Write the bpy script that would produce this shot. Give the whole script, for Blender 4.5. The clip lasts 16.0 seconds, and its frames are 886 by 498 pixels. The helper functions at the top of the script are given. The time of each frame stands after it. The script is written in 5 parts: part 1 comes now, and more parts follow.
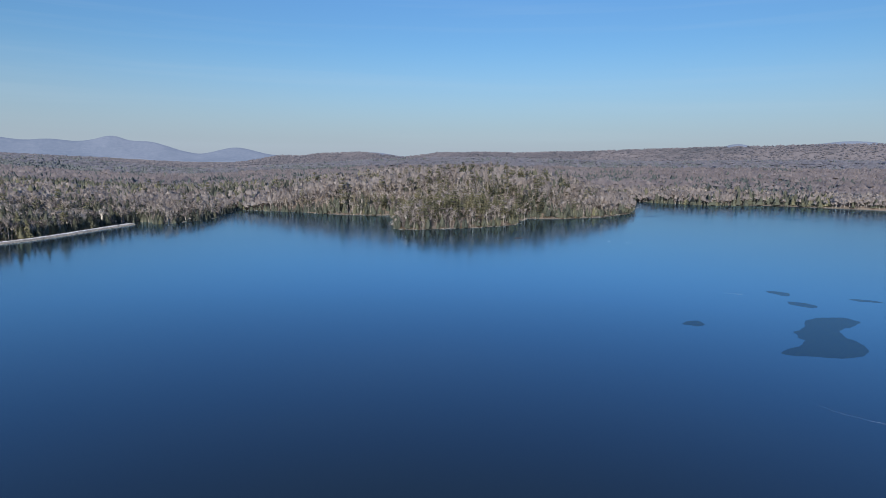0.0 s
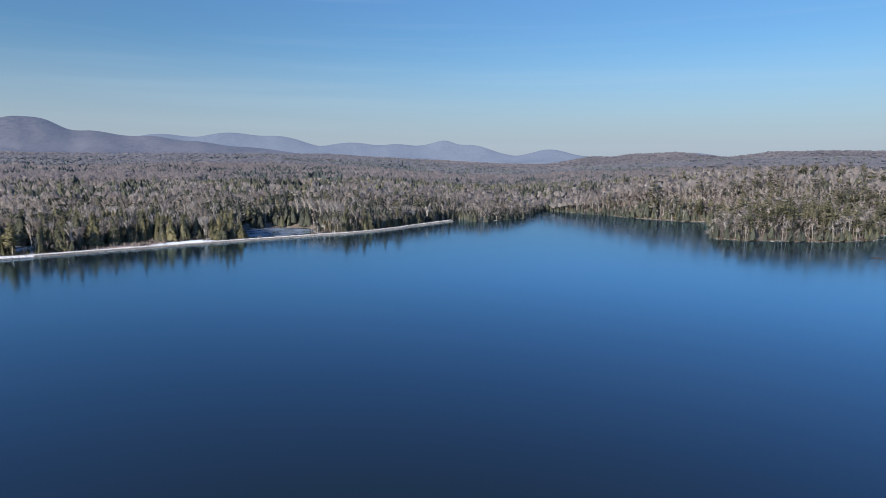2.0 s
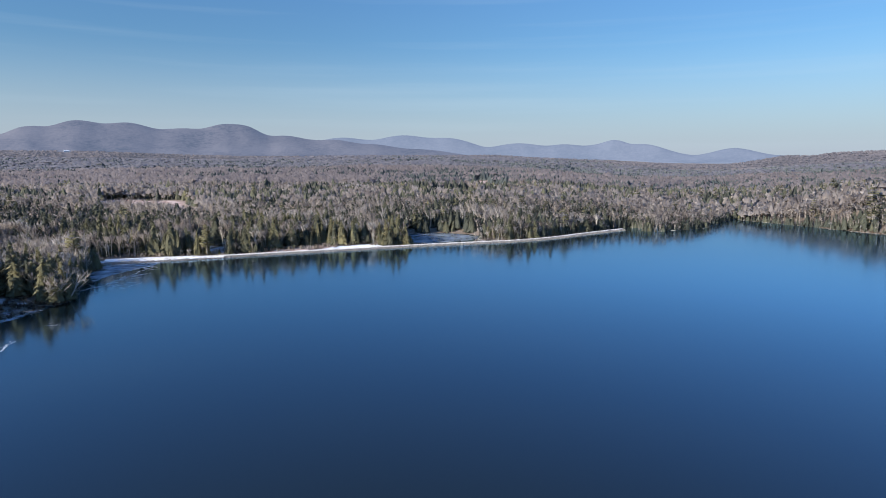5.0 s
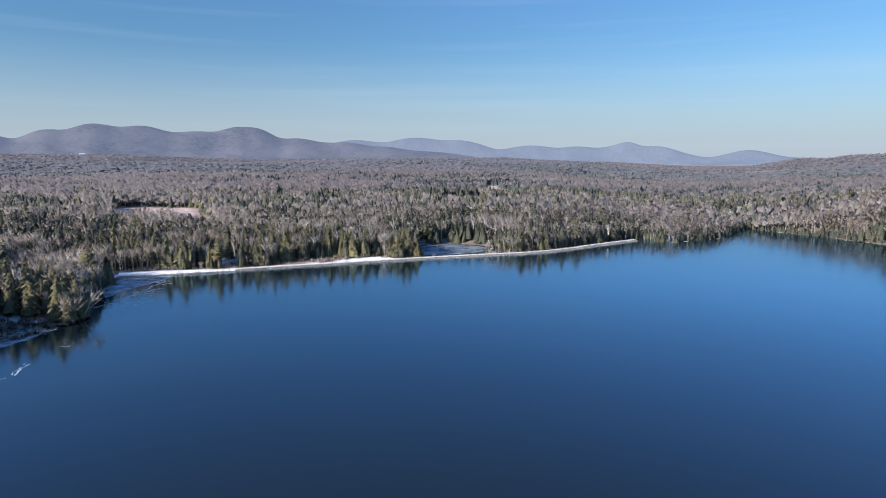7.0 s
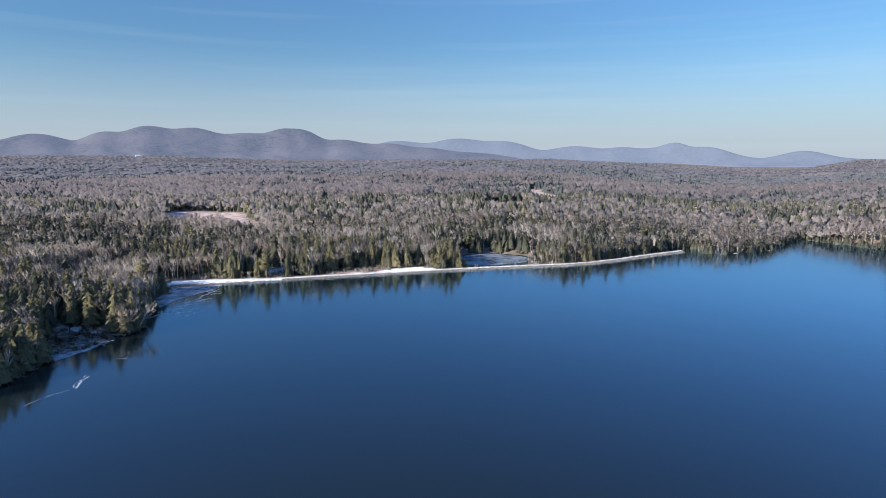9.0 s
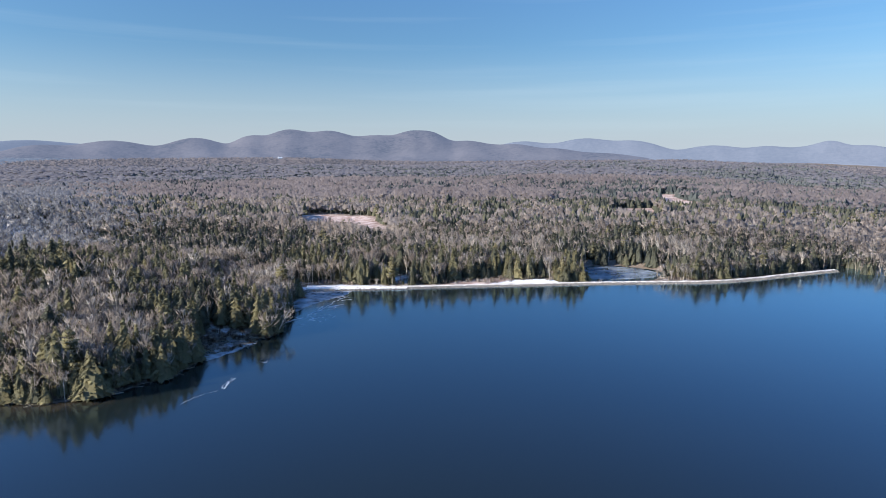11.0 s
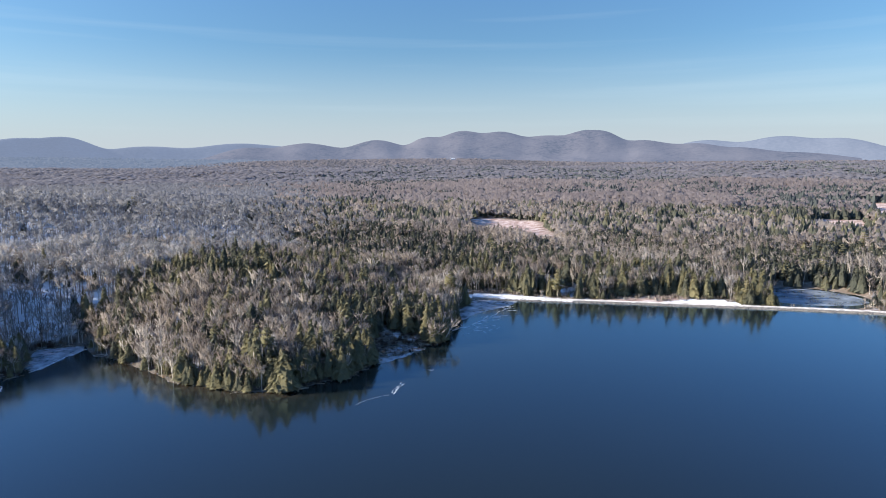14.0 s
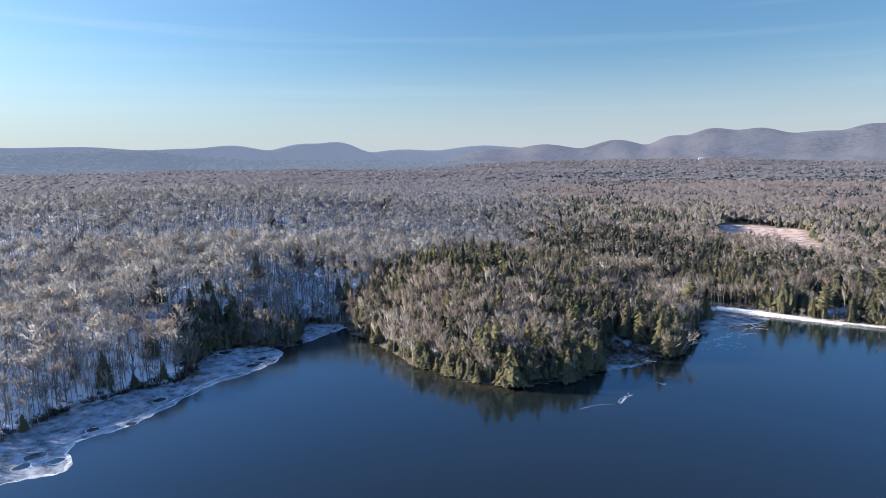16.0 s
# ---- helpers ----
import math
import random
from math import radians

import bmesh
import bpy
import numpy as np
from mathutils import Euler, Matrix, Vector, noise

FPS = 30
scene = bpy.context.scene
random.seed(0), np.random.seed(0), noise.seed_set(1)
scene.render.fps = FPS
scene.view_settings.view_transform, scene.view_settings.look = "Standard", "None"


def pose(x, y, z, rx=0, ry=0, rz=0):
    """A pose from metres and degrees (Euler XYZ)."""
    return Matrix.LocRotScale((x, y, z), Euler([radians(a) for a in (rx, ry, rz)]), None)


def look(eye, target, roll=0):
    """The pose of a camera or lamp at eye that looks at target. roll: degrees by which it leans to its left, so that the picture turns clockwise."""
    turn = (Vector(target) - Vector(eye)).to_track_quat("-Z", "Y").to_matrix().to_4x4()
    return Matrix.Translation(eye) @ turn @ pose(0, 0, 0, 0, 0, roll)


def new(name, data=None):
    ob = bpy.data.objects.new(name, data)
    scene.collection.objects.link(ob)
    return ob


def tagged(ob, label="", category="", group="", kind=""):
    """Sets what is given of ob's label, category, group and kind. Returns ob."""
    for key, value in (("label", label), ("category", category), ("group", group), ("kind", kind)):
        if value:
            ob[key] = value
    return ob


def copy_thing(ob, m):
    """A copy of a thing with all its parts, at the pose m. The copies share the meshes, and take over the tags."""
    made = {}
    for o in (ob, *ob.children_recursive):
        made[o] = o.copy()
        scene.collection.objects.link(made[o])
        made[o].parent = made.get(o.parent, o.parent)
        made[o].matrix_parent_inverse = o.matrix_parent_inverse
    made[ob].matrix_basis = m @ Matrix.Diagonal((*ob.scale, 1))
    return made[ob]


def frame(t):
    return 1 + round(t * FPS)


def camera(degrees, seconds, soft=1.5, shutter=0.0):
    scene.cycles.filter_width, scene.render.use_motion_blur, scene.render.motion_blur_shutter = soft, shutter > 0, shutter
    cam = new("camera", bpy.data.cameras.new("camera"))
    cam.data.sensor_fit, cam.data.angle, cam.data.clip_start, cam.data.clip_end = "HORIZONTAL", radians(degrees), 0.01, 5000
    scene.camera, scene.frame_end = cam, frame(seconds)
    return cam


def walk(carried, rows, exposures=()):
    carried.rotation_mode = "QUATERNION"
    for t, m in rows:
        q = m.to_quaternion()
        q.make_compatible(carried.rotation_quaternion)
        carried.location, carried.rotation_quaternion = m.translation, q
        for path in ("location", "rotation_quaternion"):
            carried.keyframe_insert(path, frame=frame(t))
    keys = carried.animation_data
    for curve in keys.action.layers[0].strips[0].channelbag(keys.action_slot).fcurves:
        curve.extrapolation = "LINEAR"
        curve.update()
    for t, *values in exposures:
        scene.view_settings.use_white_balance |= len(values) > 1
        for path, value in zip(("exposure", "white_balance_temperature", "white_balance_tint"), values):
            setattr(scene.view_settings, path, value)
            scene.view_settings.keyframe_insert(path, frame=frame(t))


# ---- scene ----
cam = camera(71.81, 16.0, soft=0.95)
PATH = [
    (0.0, look((-11.39, -31.60, 56.08), (58.30, 38.68, 41.79), 0.643)),
    (0.5, look((-8.82, -29.42, 56.40), (50.60, 49.71, 42.01), 0.640)),
    (1.0, look((-6.41, -26.85, 56.54), (42.82, 58.99, 42.11), 0.495)),
    (1.5, look((-4.56, -24.04, 56.56), (34.26, 66.97, 42.07), 0.384)),
    (2.0, look((-3.31, -21.07, 56.57), (24.75, 73.80, 42.06), 0.302)),
    (2.5, look((-2.38, -17.86, 56.67), (16.46, 79.27, 42.16), 0.129)),
    (3.0, look((-1.62, -14.34, 56.84), (11.51, 83.72, 42.24), 0.104)),
    (3.5, look((-1.13, -10.48, 57.21), (7.94, 88.01, 42.50), 0.071)),
    (4.0, look((-0.84, -6.49, 57.74), (4.88, 92.27, 43.08), 0.002)),
    (6.5, look((-0.20, -0.08, 66.08), (0.08, 98.88, 51.69), -0.126)),
    (7.0, look((0.00, 0.00, 68.00), (0.00, 98.97, 53.67), -0.124)),
    (7.5, look((-0.04, 0.12, 69.96), (-0.05, 99.09, 55.64), -0.088)),
    (8.0, look((-0.23, 0.12, 71.84), (-0.31, 99.09, 57.53), -0.102)),
    (8.5, look((-0.35, 0.05, 73.80), (-2.30, 99.00, 59.47), -0.073)),
    (9.0, look((-0.30, 0.03, 75.84), (-7.13, 98.76, 61.48), -0.094)),
    (9.5, look((-0.20, -0.04, 77.87), (-12.73, 98.13, 63.48), -0.176)),
    (10.0, look((-0.01, -0.21, 79.88), (-18.11, 97.08, 65.49), -0.218)),
    (12.5, look((-1.36, 0.81, 89.25), (-38.84, 92.40, 74.89), -0.240)),
    (13.0, look((-0.89, 0.35, 90.36), (-43.29, 89.77, 76.02), -0.267)),
    (13.5, look((-0.39, 0.02, 91.32), (-47.76, 86.91, 76.94), -0.305)),
    (14.0, look((-0.09, -0.37, 91.89), (-51.29, 84.32, 77.52), -0.323)),
    (14.5, look((-0.05, -0.67, 92.13), (-54.73, 81.83, 77.82), -0.461)),
    (15.0, look((-0.11, -1.01, 92.34), (-61.19, 76.87, 78.06), -0.551)),
    (15.5, look((0.38, -0.84, 92.45), (-71.99, 66.71, 78.32), -0.598)),
    (16.0, look((0.97, -0.75, 92.42), (-78.04, 58.94, 78.47), -0.667)),
]
walk(cam, PATH, exposures=[(0.0, 1.0, 6450, 10), (3.5, 1.18, 6500, 10), (9.0, 1.34, 6620, 10), (12.5, 1.5, 6850, 10), (14.5, 1.56, 7000, 10), (16.0, 1.54, 7050, 10)])

# ---------------------------------------------------------------- light
SUN_YAW = 125.0      # degrees to the left of +y
SUN_ELEV = 21.0
to_sun = Vector((-math.sin(radians(SUN_YAW)) * math.cos(radians(SUN_ELEV)),
                 math.cos(radians(SUN_YAW)) * math.cos(radians(SUN_ELEV)), math.sin(radians(SUN_ELEV))))
sun = new("sun", bpy.data.lights.new("sun", "SUN"))
sun.data.energy, sun.data.angle, sun.data.color = 4.35, radians(0.53), (1.0, 0.945, 0.865)
sun.matrix_basis = look(to_sun * 400, (0, 0, 0))

world = bpy.data.worlds.new("winter_sky")
scene.world = world
world.use_nodes = True
wn, wl = world.node_tree.nodes, world.node_tree.links
wn.clear()
sky = wn.new("ShaderNodeTexSky")
sky.sky_type, sky.sun_disc = "NISHITA", False
sky.sun_elevation, sky.sun_rotation = radians(SUN_ELEV), radians(-SUN_YAW)
sky.air_density, sky.dust_density, sky.ozone_density, sky.altitude = 1.0, 0.8, 3.5, 300
bg = wn.new("ShaderNodeBackground")
bg.inputs["Strength"].default_value = 0.051
wout = wn.new("ShaderNodeOutputWorld")
# thin cirrus streaks, long and nearly level
wco = wn.new("ShaderNodeTexCoord")
wmap = wn.new("ShaderNodeMapping")
wmap.inputs["Scale"].default_value = (1.0, 1.0, 30.0)
wmap.inputs["Rotation"].default_value = (0.004, 0.003, 0.4)
wno = wn.new("ShaderNodeTexNoise")
wno.inputs["Scale"].default_value, wno.inputs["Detail"].default_value = 1.3, 5.0
wra = wn.new("ShaderNodeMapRange")
wra.inputs[1].default_value, wra.inputs[2].default_value, wra.inputs[4].default_value = 0.52, 0.8, 0.15
wmx = wn.new("ShaderNodeMix")
wmx.data_type = "RGBA"
wmx.inputs[7].default_value = (5.0, 6.2, 7.2, 1)
wl.new(wco.outputs["Generated"], wmap.inputs["Vector"])
wl.new(wmap.outputs[0], wno.inputs["Vector"])
wl.new(wno.outputs["Fac"], wra.inputs[0])
wl.new(wra.outputs[0], wmx.inputs[0])
# pale air low over the horizon, all round
wsep = wn.new("ShaderNodeSeparateXYZ")
wl.new(wco.outputs["Generated"], wsep.inputs[0])
wlow = wn.new("ShaderNodeMapRange")
wlow.interpolation_type = "SMOOTHSTEP"
wlow.inputs[1].default_value, wlow.inputs[2].default_value, wlow.inputs[3].default_value, wlow.inputs[4].default_value = -0.02, 0.19, 0.9, 0.0
wl.new(wsep.outputs[2], wlow.inputs[0])
whz = wn.new("ShaderNodeMix")
whz.data_type = "RGBA"
whz.inputs[7].default_value = (3.88, 4.4, 5.3, 1)
wl.new(wlow.outputs[0], whz.inputs[0])
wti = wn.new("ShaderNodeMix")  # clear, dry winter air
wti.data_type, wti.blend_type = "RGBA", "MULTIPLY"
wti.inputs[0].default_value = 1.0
wup = wn.new("ShaderNodeMapRange")  # bluer towards the zenith, and brightened there as fill light
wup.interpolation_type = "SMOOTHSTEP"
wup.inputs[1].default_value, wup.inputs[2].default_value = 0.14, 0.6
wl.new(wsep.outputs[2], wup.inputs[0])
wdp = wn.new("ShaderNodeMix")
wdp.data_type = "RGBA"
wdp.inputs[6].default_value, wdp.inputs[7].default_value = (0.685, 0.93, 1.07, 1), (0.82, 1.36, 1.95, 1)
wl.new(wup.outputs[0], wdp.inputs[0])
wzen = wn.new("ShaderNodeMapRange")  # extra brightness overhead, out of view, added to fill the shade
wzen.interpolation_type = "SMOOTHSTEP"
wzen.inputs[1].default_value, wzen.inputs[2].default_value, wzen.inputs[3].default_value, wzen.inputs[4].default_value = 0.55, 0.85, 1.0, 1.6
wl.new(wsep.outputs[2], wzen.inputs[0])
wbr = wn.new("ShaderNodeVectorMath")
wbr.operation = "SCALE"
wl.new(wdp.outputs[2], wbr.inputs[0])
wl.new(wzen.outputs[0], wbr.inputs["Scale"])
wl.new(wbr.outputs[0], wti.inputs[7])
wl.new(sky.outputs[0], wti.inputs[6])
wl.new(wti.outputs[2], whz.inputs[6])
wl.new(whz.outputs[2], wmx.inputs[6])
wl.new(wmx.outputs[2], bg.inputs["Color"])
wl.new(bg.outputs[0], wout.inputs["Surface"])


# ---------------------------------------------------------------- materials
def material(name):
    m = bpy.data.materials.new(name)
    m.use_nodes = True
    nodes, links = m.node_tree.nodes, m.node_tree.links
    return m, nodes, links, nodes["Principled BSDF"]


def ramp(nodes, stops):
    r = nodes.new("ShaderNodeValToRGB")
    while len(r.color_ramp.elements) < len(stops):
        r.color_ramp.elements.new(0.5)
    for e, (p, c) in zip(r.color_ramp.elements, stops):
        e.position, e.color = p, (*c, 1)
    return r


def noise_tex(nodes, links, scale, detail=4.0, stretch=None, rough=0.5):
    co = nodes.new("ShaderNodeNewGeometry")
    t = nodes.new("ShaderNodeTexNoise")
    t.inputs["Scale"].default_value, t.inputs["Detail"].default_value = scale, detail
    t.inputs["Roughness"].default_value = rough
    if stretch:
        mp = nodes.new("ShaderNodeMapping")
        mp.inputs["Scale"].default_value = stretch
        links.new(co.outputs["Position"], mp.inputs["Vector"])
        links.new(mp.outputs[0], t.inputs["Vector"])
    else:
        links.new(co.outputs["Position"], t.inputs["Vector"])
    return t


def mix(nodes, links, fac, a, b, kind="MIX"):
    n = nodes.new("ShaderNodeMix")
    n.data_type, n.blend_type = "RGBA", kind
    for sock, val in ((n.inputs[0], fac), (n.inputs[6], a), (n.inputs[7], b)):
        if isinstance(val, (int, float)):
            sock.default_value = val
        elif isinstance(val, tuple):
            sock.default_value = (*val, 1)
        else:
            links.new(val, sock)
    return n.outputs[2]


def bump(nodes, links, p, height, strength, dist):
    b = nodes.new("ShaderNodeBump")
    b.inputs["Strength"].default_value, b.inputs["Distance"].default_value = strength, dist
    links.new(height, b.inputs["Height"])
    links.new(b.outputs[0], p.inputs["Normal"])


def attr(nodes, name):
    a = nodes.new("ShaderNodeAttribute")
    a.attribute_name = name
    return a.outputs["Fac"]


def plant_material(name, stops, rough=0.85, scale=0.35, thin=0.45):
    """Colour by each plant's own tint, with a finer grain over it."""
    m, n, l, p = material(name)
    r = ramp(n, stops)
    t = noise_tex(n, l, scale, 3.0)
    add = n.new("ShaderNodeMath")
    add.operation = "MULTIPLY_ADD"
    l.new(t.outputs["Fac"], add.inputs[0])
    add.inputs[1].default_value = 0.5
    sub = n.new("ShaderNodeMath")
    sub.operation = "SUBTRACT"
    l.new(attr(n, "tint"), sub.inputs[0])
    sub.inputs[1].default_value = 0.25
    l.new(sub.outputs[0], add.inputs[2])
    l.new(add.outputs[0], r.inputs[0])
    l.new(r.outputs[0], p.inputs["Base Color"])
    p.inputs["Roughness"].default_value = rough
    p.inputs["Specular IOR Level"].default_value = 0.2
    # thin twigs and needles pass some light on
    tr = n.new("ShaderNodeBsdfTranslucent")
    l.new(r.outputs[0], tr.inputs["Color"])
    ms = n.new("ShaderNodeMixShader")
    ms.inputs[0].default_value = thin
    l.new(p.outputs[0], ms.inputs[1])
    l.new(tr.outputs[0], ms.inputs[2])
    l.new(ms.outputs[0], n["Material Output"].inputs["Surface"])
    return m


M_NEEDLE = plant_material("conifer_needles", [(0.0, (0.05, 0.056, 0.047)), (0.45, (0.095, 0.098, 0.073)), (0.8, (0.158, 0.147, 0.086)), (1.0, (0.205, 0.182, 0.1))], thin=0.36)
M_PINE = plant_material("pine_needles", [(0.0, (0.11, 0.108, 0.066)), (0.5, (0.205, 0.19, 0.112)), (1.0, (0.3, 0.262, 0.155))])
M_TWIG = plant_material("bare_twigs", [(0.0, (0.2, 0.165, 0.146)), (0.4, (0.308, 0.262, 0.232)), (0.7, (0.375, 0.328, 0.294)), (1.0, (0.5, 0.462, 0.43))])
# far copies with distance haze put into the colour: greyer, bluer, less contrast
M_TWIG_FAR = plant_material("hazed_far_twigs", [(0.0, (0.2, 0.168, 0.16)), (0.5, (0.27, 0.229, 0.217)), (1.0, (0.335, 0.289, 0.275))], thin=0.4)
M_NEEDLE_FAR = plant_material("hazed_far_needles", [(0.0, (0.06, 0.07, 0.073)), (0.5, (0.088, 0.1, 0.097)), (1.0, (0.125, 0.135, 0.12))], thin=0.4)
M_TWIG_DIST = plant_material("hazed_distant_twigs", [(0.0, (0.182, 0.172, 0.181)), (0.5, (0.234, 0.22, 0.231)), (1.0, (0.285, 0.27, 0.281))], thin=0.4)
M_NEEDLE_DIST = plant_material("hazed_distant_needles", [(0.0, (0.09, 0.1, 0.104)), (0.5, (0.118, 0.13, 0.13)), (1.0, (0.15, 0.16, 0.15))], thin=0.4)
# bluish grey put in for the haze and shade on the western hill
M_POLE = plant_material("hazed_hill_twigs", [(0.0, (0.18, 0.182, 0.194)), (0.5, (0.275, 0.276, 0.29)), (1.0, (0.39, 0.39, 0.404))])
M_BARK = plant_material("bark", [(0.0, (0.10, 0.08, 0.065)), (0.5, (0.22, 0.19, 0.16)), (1.0, (0.5, 0.47, 0.43))], scale=1.5, thin=0.0)


def water_material(name, gain, drop, rough, swell, stretch=None):
    """Dark water under a skin of clear ice: a blue mirror at low angles, nearly black from above."""
    m, n, l, p = material(name)
    n.remove(p)
    body = n.new("ShaderNodeBsdfDiffuse")
    bed = noise_tex(n, l, 0.25, 4.0)
    weed = ramp(n, [(0.35, (0.02, 0.016, 0.012)), (0.65, (0.075, 0.056, 0.038))])
    l.new(bed.outputs["Fac"], weed.inputs[0])
    l.new(mix(n, l, attr(n, "shallow"), (0.0098, 0.0148, 0.0145), weed.outputs[0]), body.inputs["Color"])
    gloss = n.new("ShaderNodeBsdfGlossy")
    gloss.inputs["Color"].default_value = (0.55, 0.77, 0.97, 1)
    a = noise_tex(n, l, 0.5, 3.0, stretch)
    b = noise_tex(n, l, 0.02, 3.0)
    rr = n.new("ShaderNodeMapRange")
    rr.inputs[3].default_value, rr.inputs[4].default_value = rough
    l.new(b.outputs["Fac"], rr.inputs[0])
    l.new(rr.outputs[0], gloss.inputs["Roughness"])
    bp = n.new("ShaderNodeBump")
    bp.inputs["Strength"].default_value, bp.inputs["Distance"].default_value = swell, 0.25
    l.new(a.outputs["Fac"], bp.inputs["Height"])
    l.new(bp.outputs[0], gloss.inputs["Normal"])
    fr = n.new("ShaderNodeFresnel")
    fr.inputs["IOR"].default_value = 1.5
    lift = n.new("ShaderNodeMath")
    lift.operation, lift.use_clamp = "MULTIPLY_ADD", True
    lift.inputs[1].default_value, lift.inputs[2].default_value = gain, drop
    l.new(fr.outputs[0], lift.inputs[0])
    ms = n.new("ShaderNodeMixShader")
    cap = n.new("ShaderNodeMath")
    cap.operation = "SMOOTH_MIN"
    cap.inputs[1].default_value, cap.inputs[2].default_value = 0.66, 0.2
    l.new(lift.outputs[0], cap.inputs[0])
    l.new(cap.outputs[0], ms.inputs[0])
    l.new(body.outputs[0], ms.inputs[1])
    l.new(gloss.outputs[0], ms.inputs[2])
    l.new(ms.outputs[0], n["Material Output"].inputs["Surface"])
    return m


M_WATER = water_material("lake_water", 2.08, -0.098, (0.1, 0.148), 0.05)


def ground_material():
    m, n, l, p = material("forest_floor")
    mid, fine = noise_tex(n, l, 0.12, 5.0, rough=0.65), noise_tex(n, l, 1.3, 4.0)
    litter = ramp(n, [(0.3, (0.12, 0.095, 0.075)), (0.55, (0.19, 0.15, 0.12)), (0.8, (0.23, 0.185, 0.14))])
    l.new(mid.outputs["Fac"], litter.inputs[0])
    meadow = ramp(n, [(0.3, (0.2, 0.12, 0.095)), (0.44, (0.36, 0.24, 0.2)), (0.54, (0.5, 0.38, 0.33)), (0.68, (0.72, 0.62, 0.58))])
    l.new(mid.outputs["Fac"], meadow.inputs[0])
    shore = ramp(n, [(0.35, (0.05, 0.043, 0.036)), (0.7, (0.2, 0.178, 0.15))])
    l.new(fine.outputs["Fac"], shore.inputs[0])
    c = mix(n, l, attr(n, "meadow"), litter.outputs[0], meadow.outputs[0])
    c = mix(n, l, attr(n, "shore"), c, shore.outputs[0])
    sn = n.new("ShaderNodeMath")
    sn.operation = "ADD"
    l.new(mid.outputs["Fac"], sn.inputs[0])
    l.new(attr(n, "snow"), sn.inputs[1])
    st = n.new("ShaderNodeMapRange")
    st.inputs[1].default_value, st.inputs[2].default_value = 0.78, 1.12
    l.new(sn.outputs[0], st.inputs[0])
    c = mix(n, l, st.outputs[0], c, (0.78, 0.8, 0.83))
    l.new(c, p.inputs["Base Color"])
    p.inputs["Roughness"].default_value = 0.9
    p.inputs["Specular IOR Level"].default_value = 0.2
    bump(n, l, p, mid.outputs["Fac"], 0.6, 1.0)
    return m


M_GROUND = ground_material()


def snow_material(name, bare, thin, deep):
    m, n, l, p = material(name)
    a, b = noise_tex(n, l, 0.25, 5.0, rough=0.7), noise_tex(n, l, 2.5, 4.0)
    r = ramp(n, [(0.32, bare), (0.48, thin), (0.85, deep)])
    l.new(a.outputs["Fac"], r.inputs[0])
    l.new(r.outputs[0], p.inputs["Base Color"])
    p.inputs["Roughness"].default_value = 0.75
    bump(n, l, p, b.outputs["Fac"], 0.4, 0.3)
    return m


M_SNOW = snow_material("snow", (0.4, 0.36, 0.32), (0.7, 0.68, 0.66), (0.86, 0.86, 0.87))
M_TRODDEN = snow_material("trodden_snow", (0.34, 0.29, 0.24), (0.6, 0.555, 0.51), (0.8, 0.78, 0.76))


def stone_material():
    m, n, l, p = material("riprap_stone")
    r = ramp(n, [(0.0, (0.09, 0.085, 0.08)), (0.6, (0.2, 0.185, 0.17)), (1.0, (0.36, 0.34, 0.31))])
    t = noise_tex(n, l, 0.9, 4.0)
    g = n.new("ShaderNodeNewGeometry")
    mx = n.new("ShaderNodeMath")
    mx.operation = "MULTIPLY_ADD"
    l.new(g.outputs["Random Per Island"], mx.inputs[0])
    mx.inputs[1].default_value = 0.7
    sc = n.new("ShaderNodeMath")
    sc.operation = "MULTIPLY"
    l.new(t.outputs["Fac"], sc.inputs[0])
    sc.inputs[1].default_value = 0.3
    l.new(sc.outputs[0], mx.inputs[2])
    l.new(mx.outputs[0], r.inputs[0])
    l.new(r.outputs[0], p.inputs["Base Color"])
    p.inputs["Roughness"].default_value = 0.85
    return m


M_STONE = stone_material()


def hazed_material(name, stops, glow, strength):
    """Far wooded mountains: bare woods in broad patches, with the haze painted on as blue emission."""
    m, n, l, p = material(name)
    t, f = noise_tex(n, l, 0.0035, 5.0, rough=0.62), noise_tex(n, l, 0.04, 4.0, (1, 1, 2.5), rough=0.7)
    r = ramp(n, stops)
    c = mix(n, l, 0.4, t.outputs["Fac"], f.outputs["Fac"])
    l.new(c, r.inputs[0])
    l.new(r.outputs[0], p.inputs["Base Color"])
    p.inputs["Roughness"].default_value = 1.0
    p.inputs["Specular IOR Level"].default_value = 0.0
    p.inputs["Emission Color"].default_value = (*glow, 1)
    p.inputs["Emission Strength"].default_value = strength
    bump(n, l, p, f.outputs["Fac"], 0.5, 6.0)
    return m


# the emission is painted haze, strongest and bluest on the farther ranges
M_MOUNT = hazed_material("mountain_woods", [(0.38, (0.012, 0.016, 0.02)), (0.46, (0.046, 0.042, 0.045)), (0.56, (0.066, 0.06, 0.061)), (0.72, (0.085, 0.078, 0.08))], (0.29, 0.365, 0.57), 0.175)
M_FOOT = hazed_material("foothill_woods", [(0.3, (0.05, 0.05, 0.052)), (0.5, (0.118, 0.1, 0.096)), (0.72, (0.162, 0.138, 0.131))], (0.29, 0.335, 0.46), 0.08)
M_FOOTBLUE = hazed_material("west_hill_woods", [(0.3, (0.025, 0.03, 0.036)), (0.5, (0.045, 0.046, 0.05)), (0.72, (0.07, 0.069, 0.072))], (0.275, 0.375, 0.58), 0.2)
M_FARMOUNT = hazed_material("far_mountain_woods", [(0.36, (0.035, 0.042, 0.055)), (0.66, (0.08, 0.085, 0.098))], (0.285, 0.37, 0.56), 0.235)


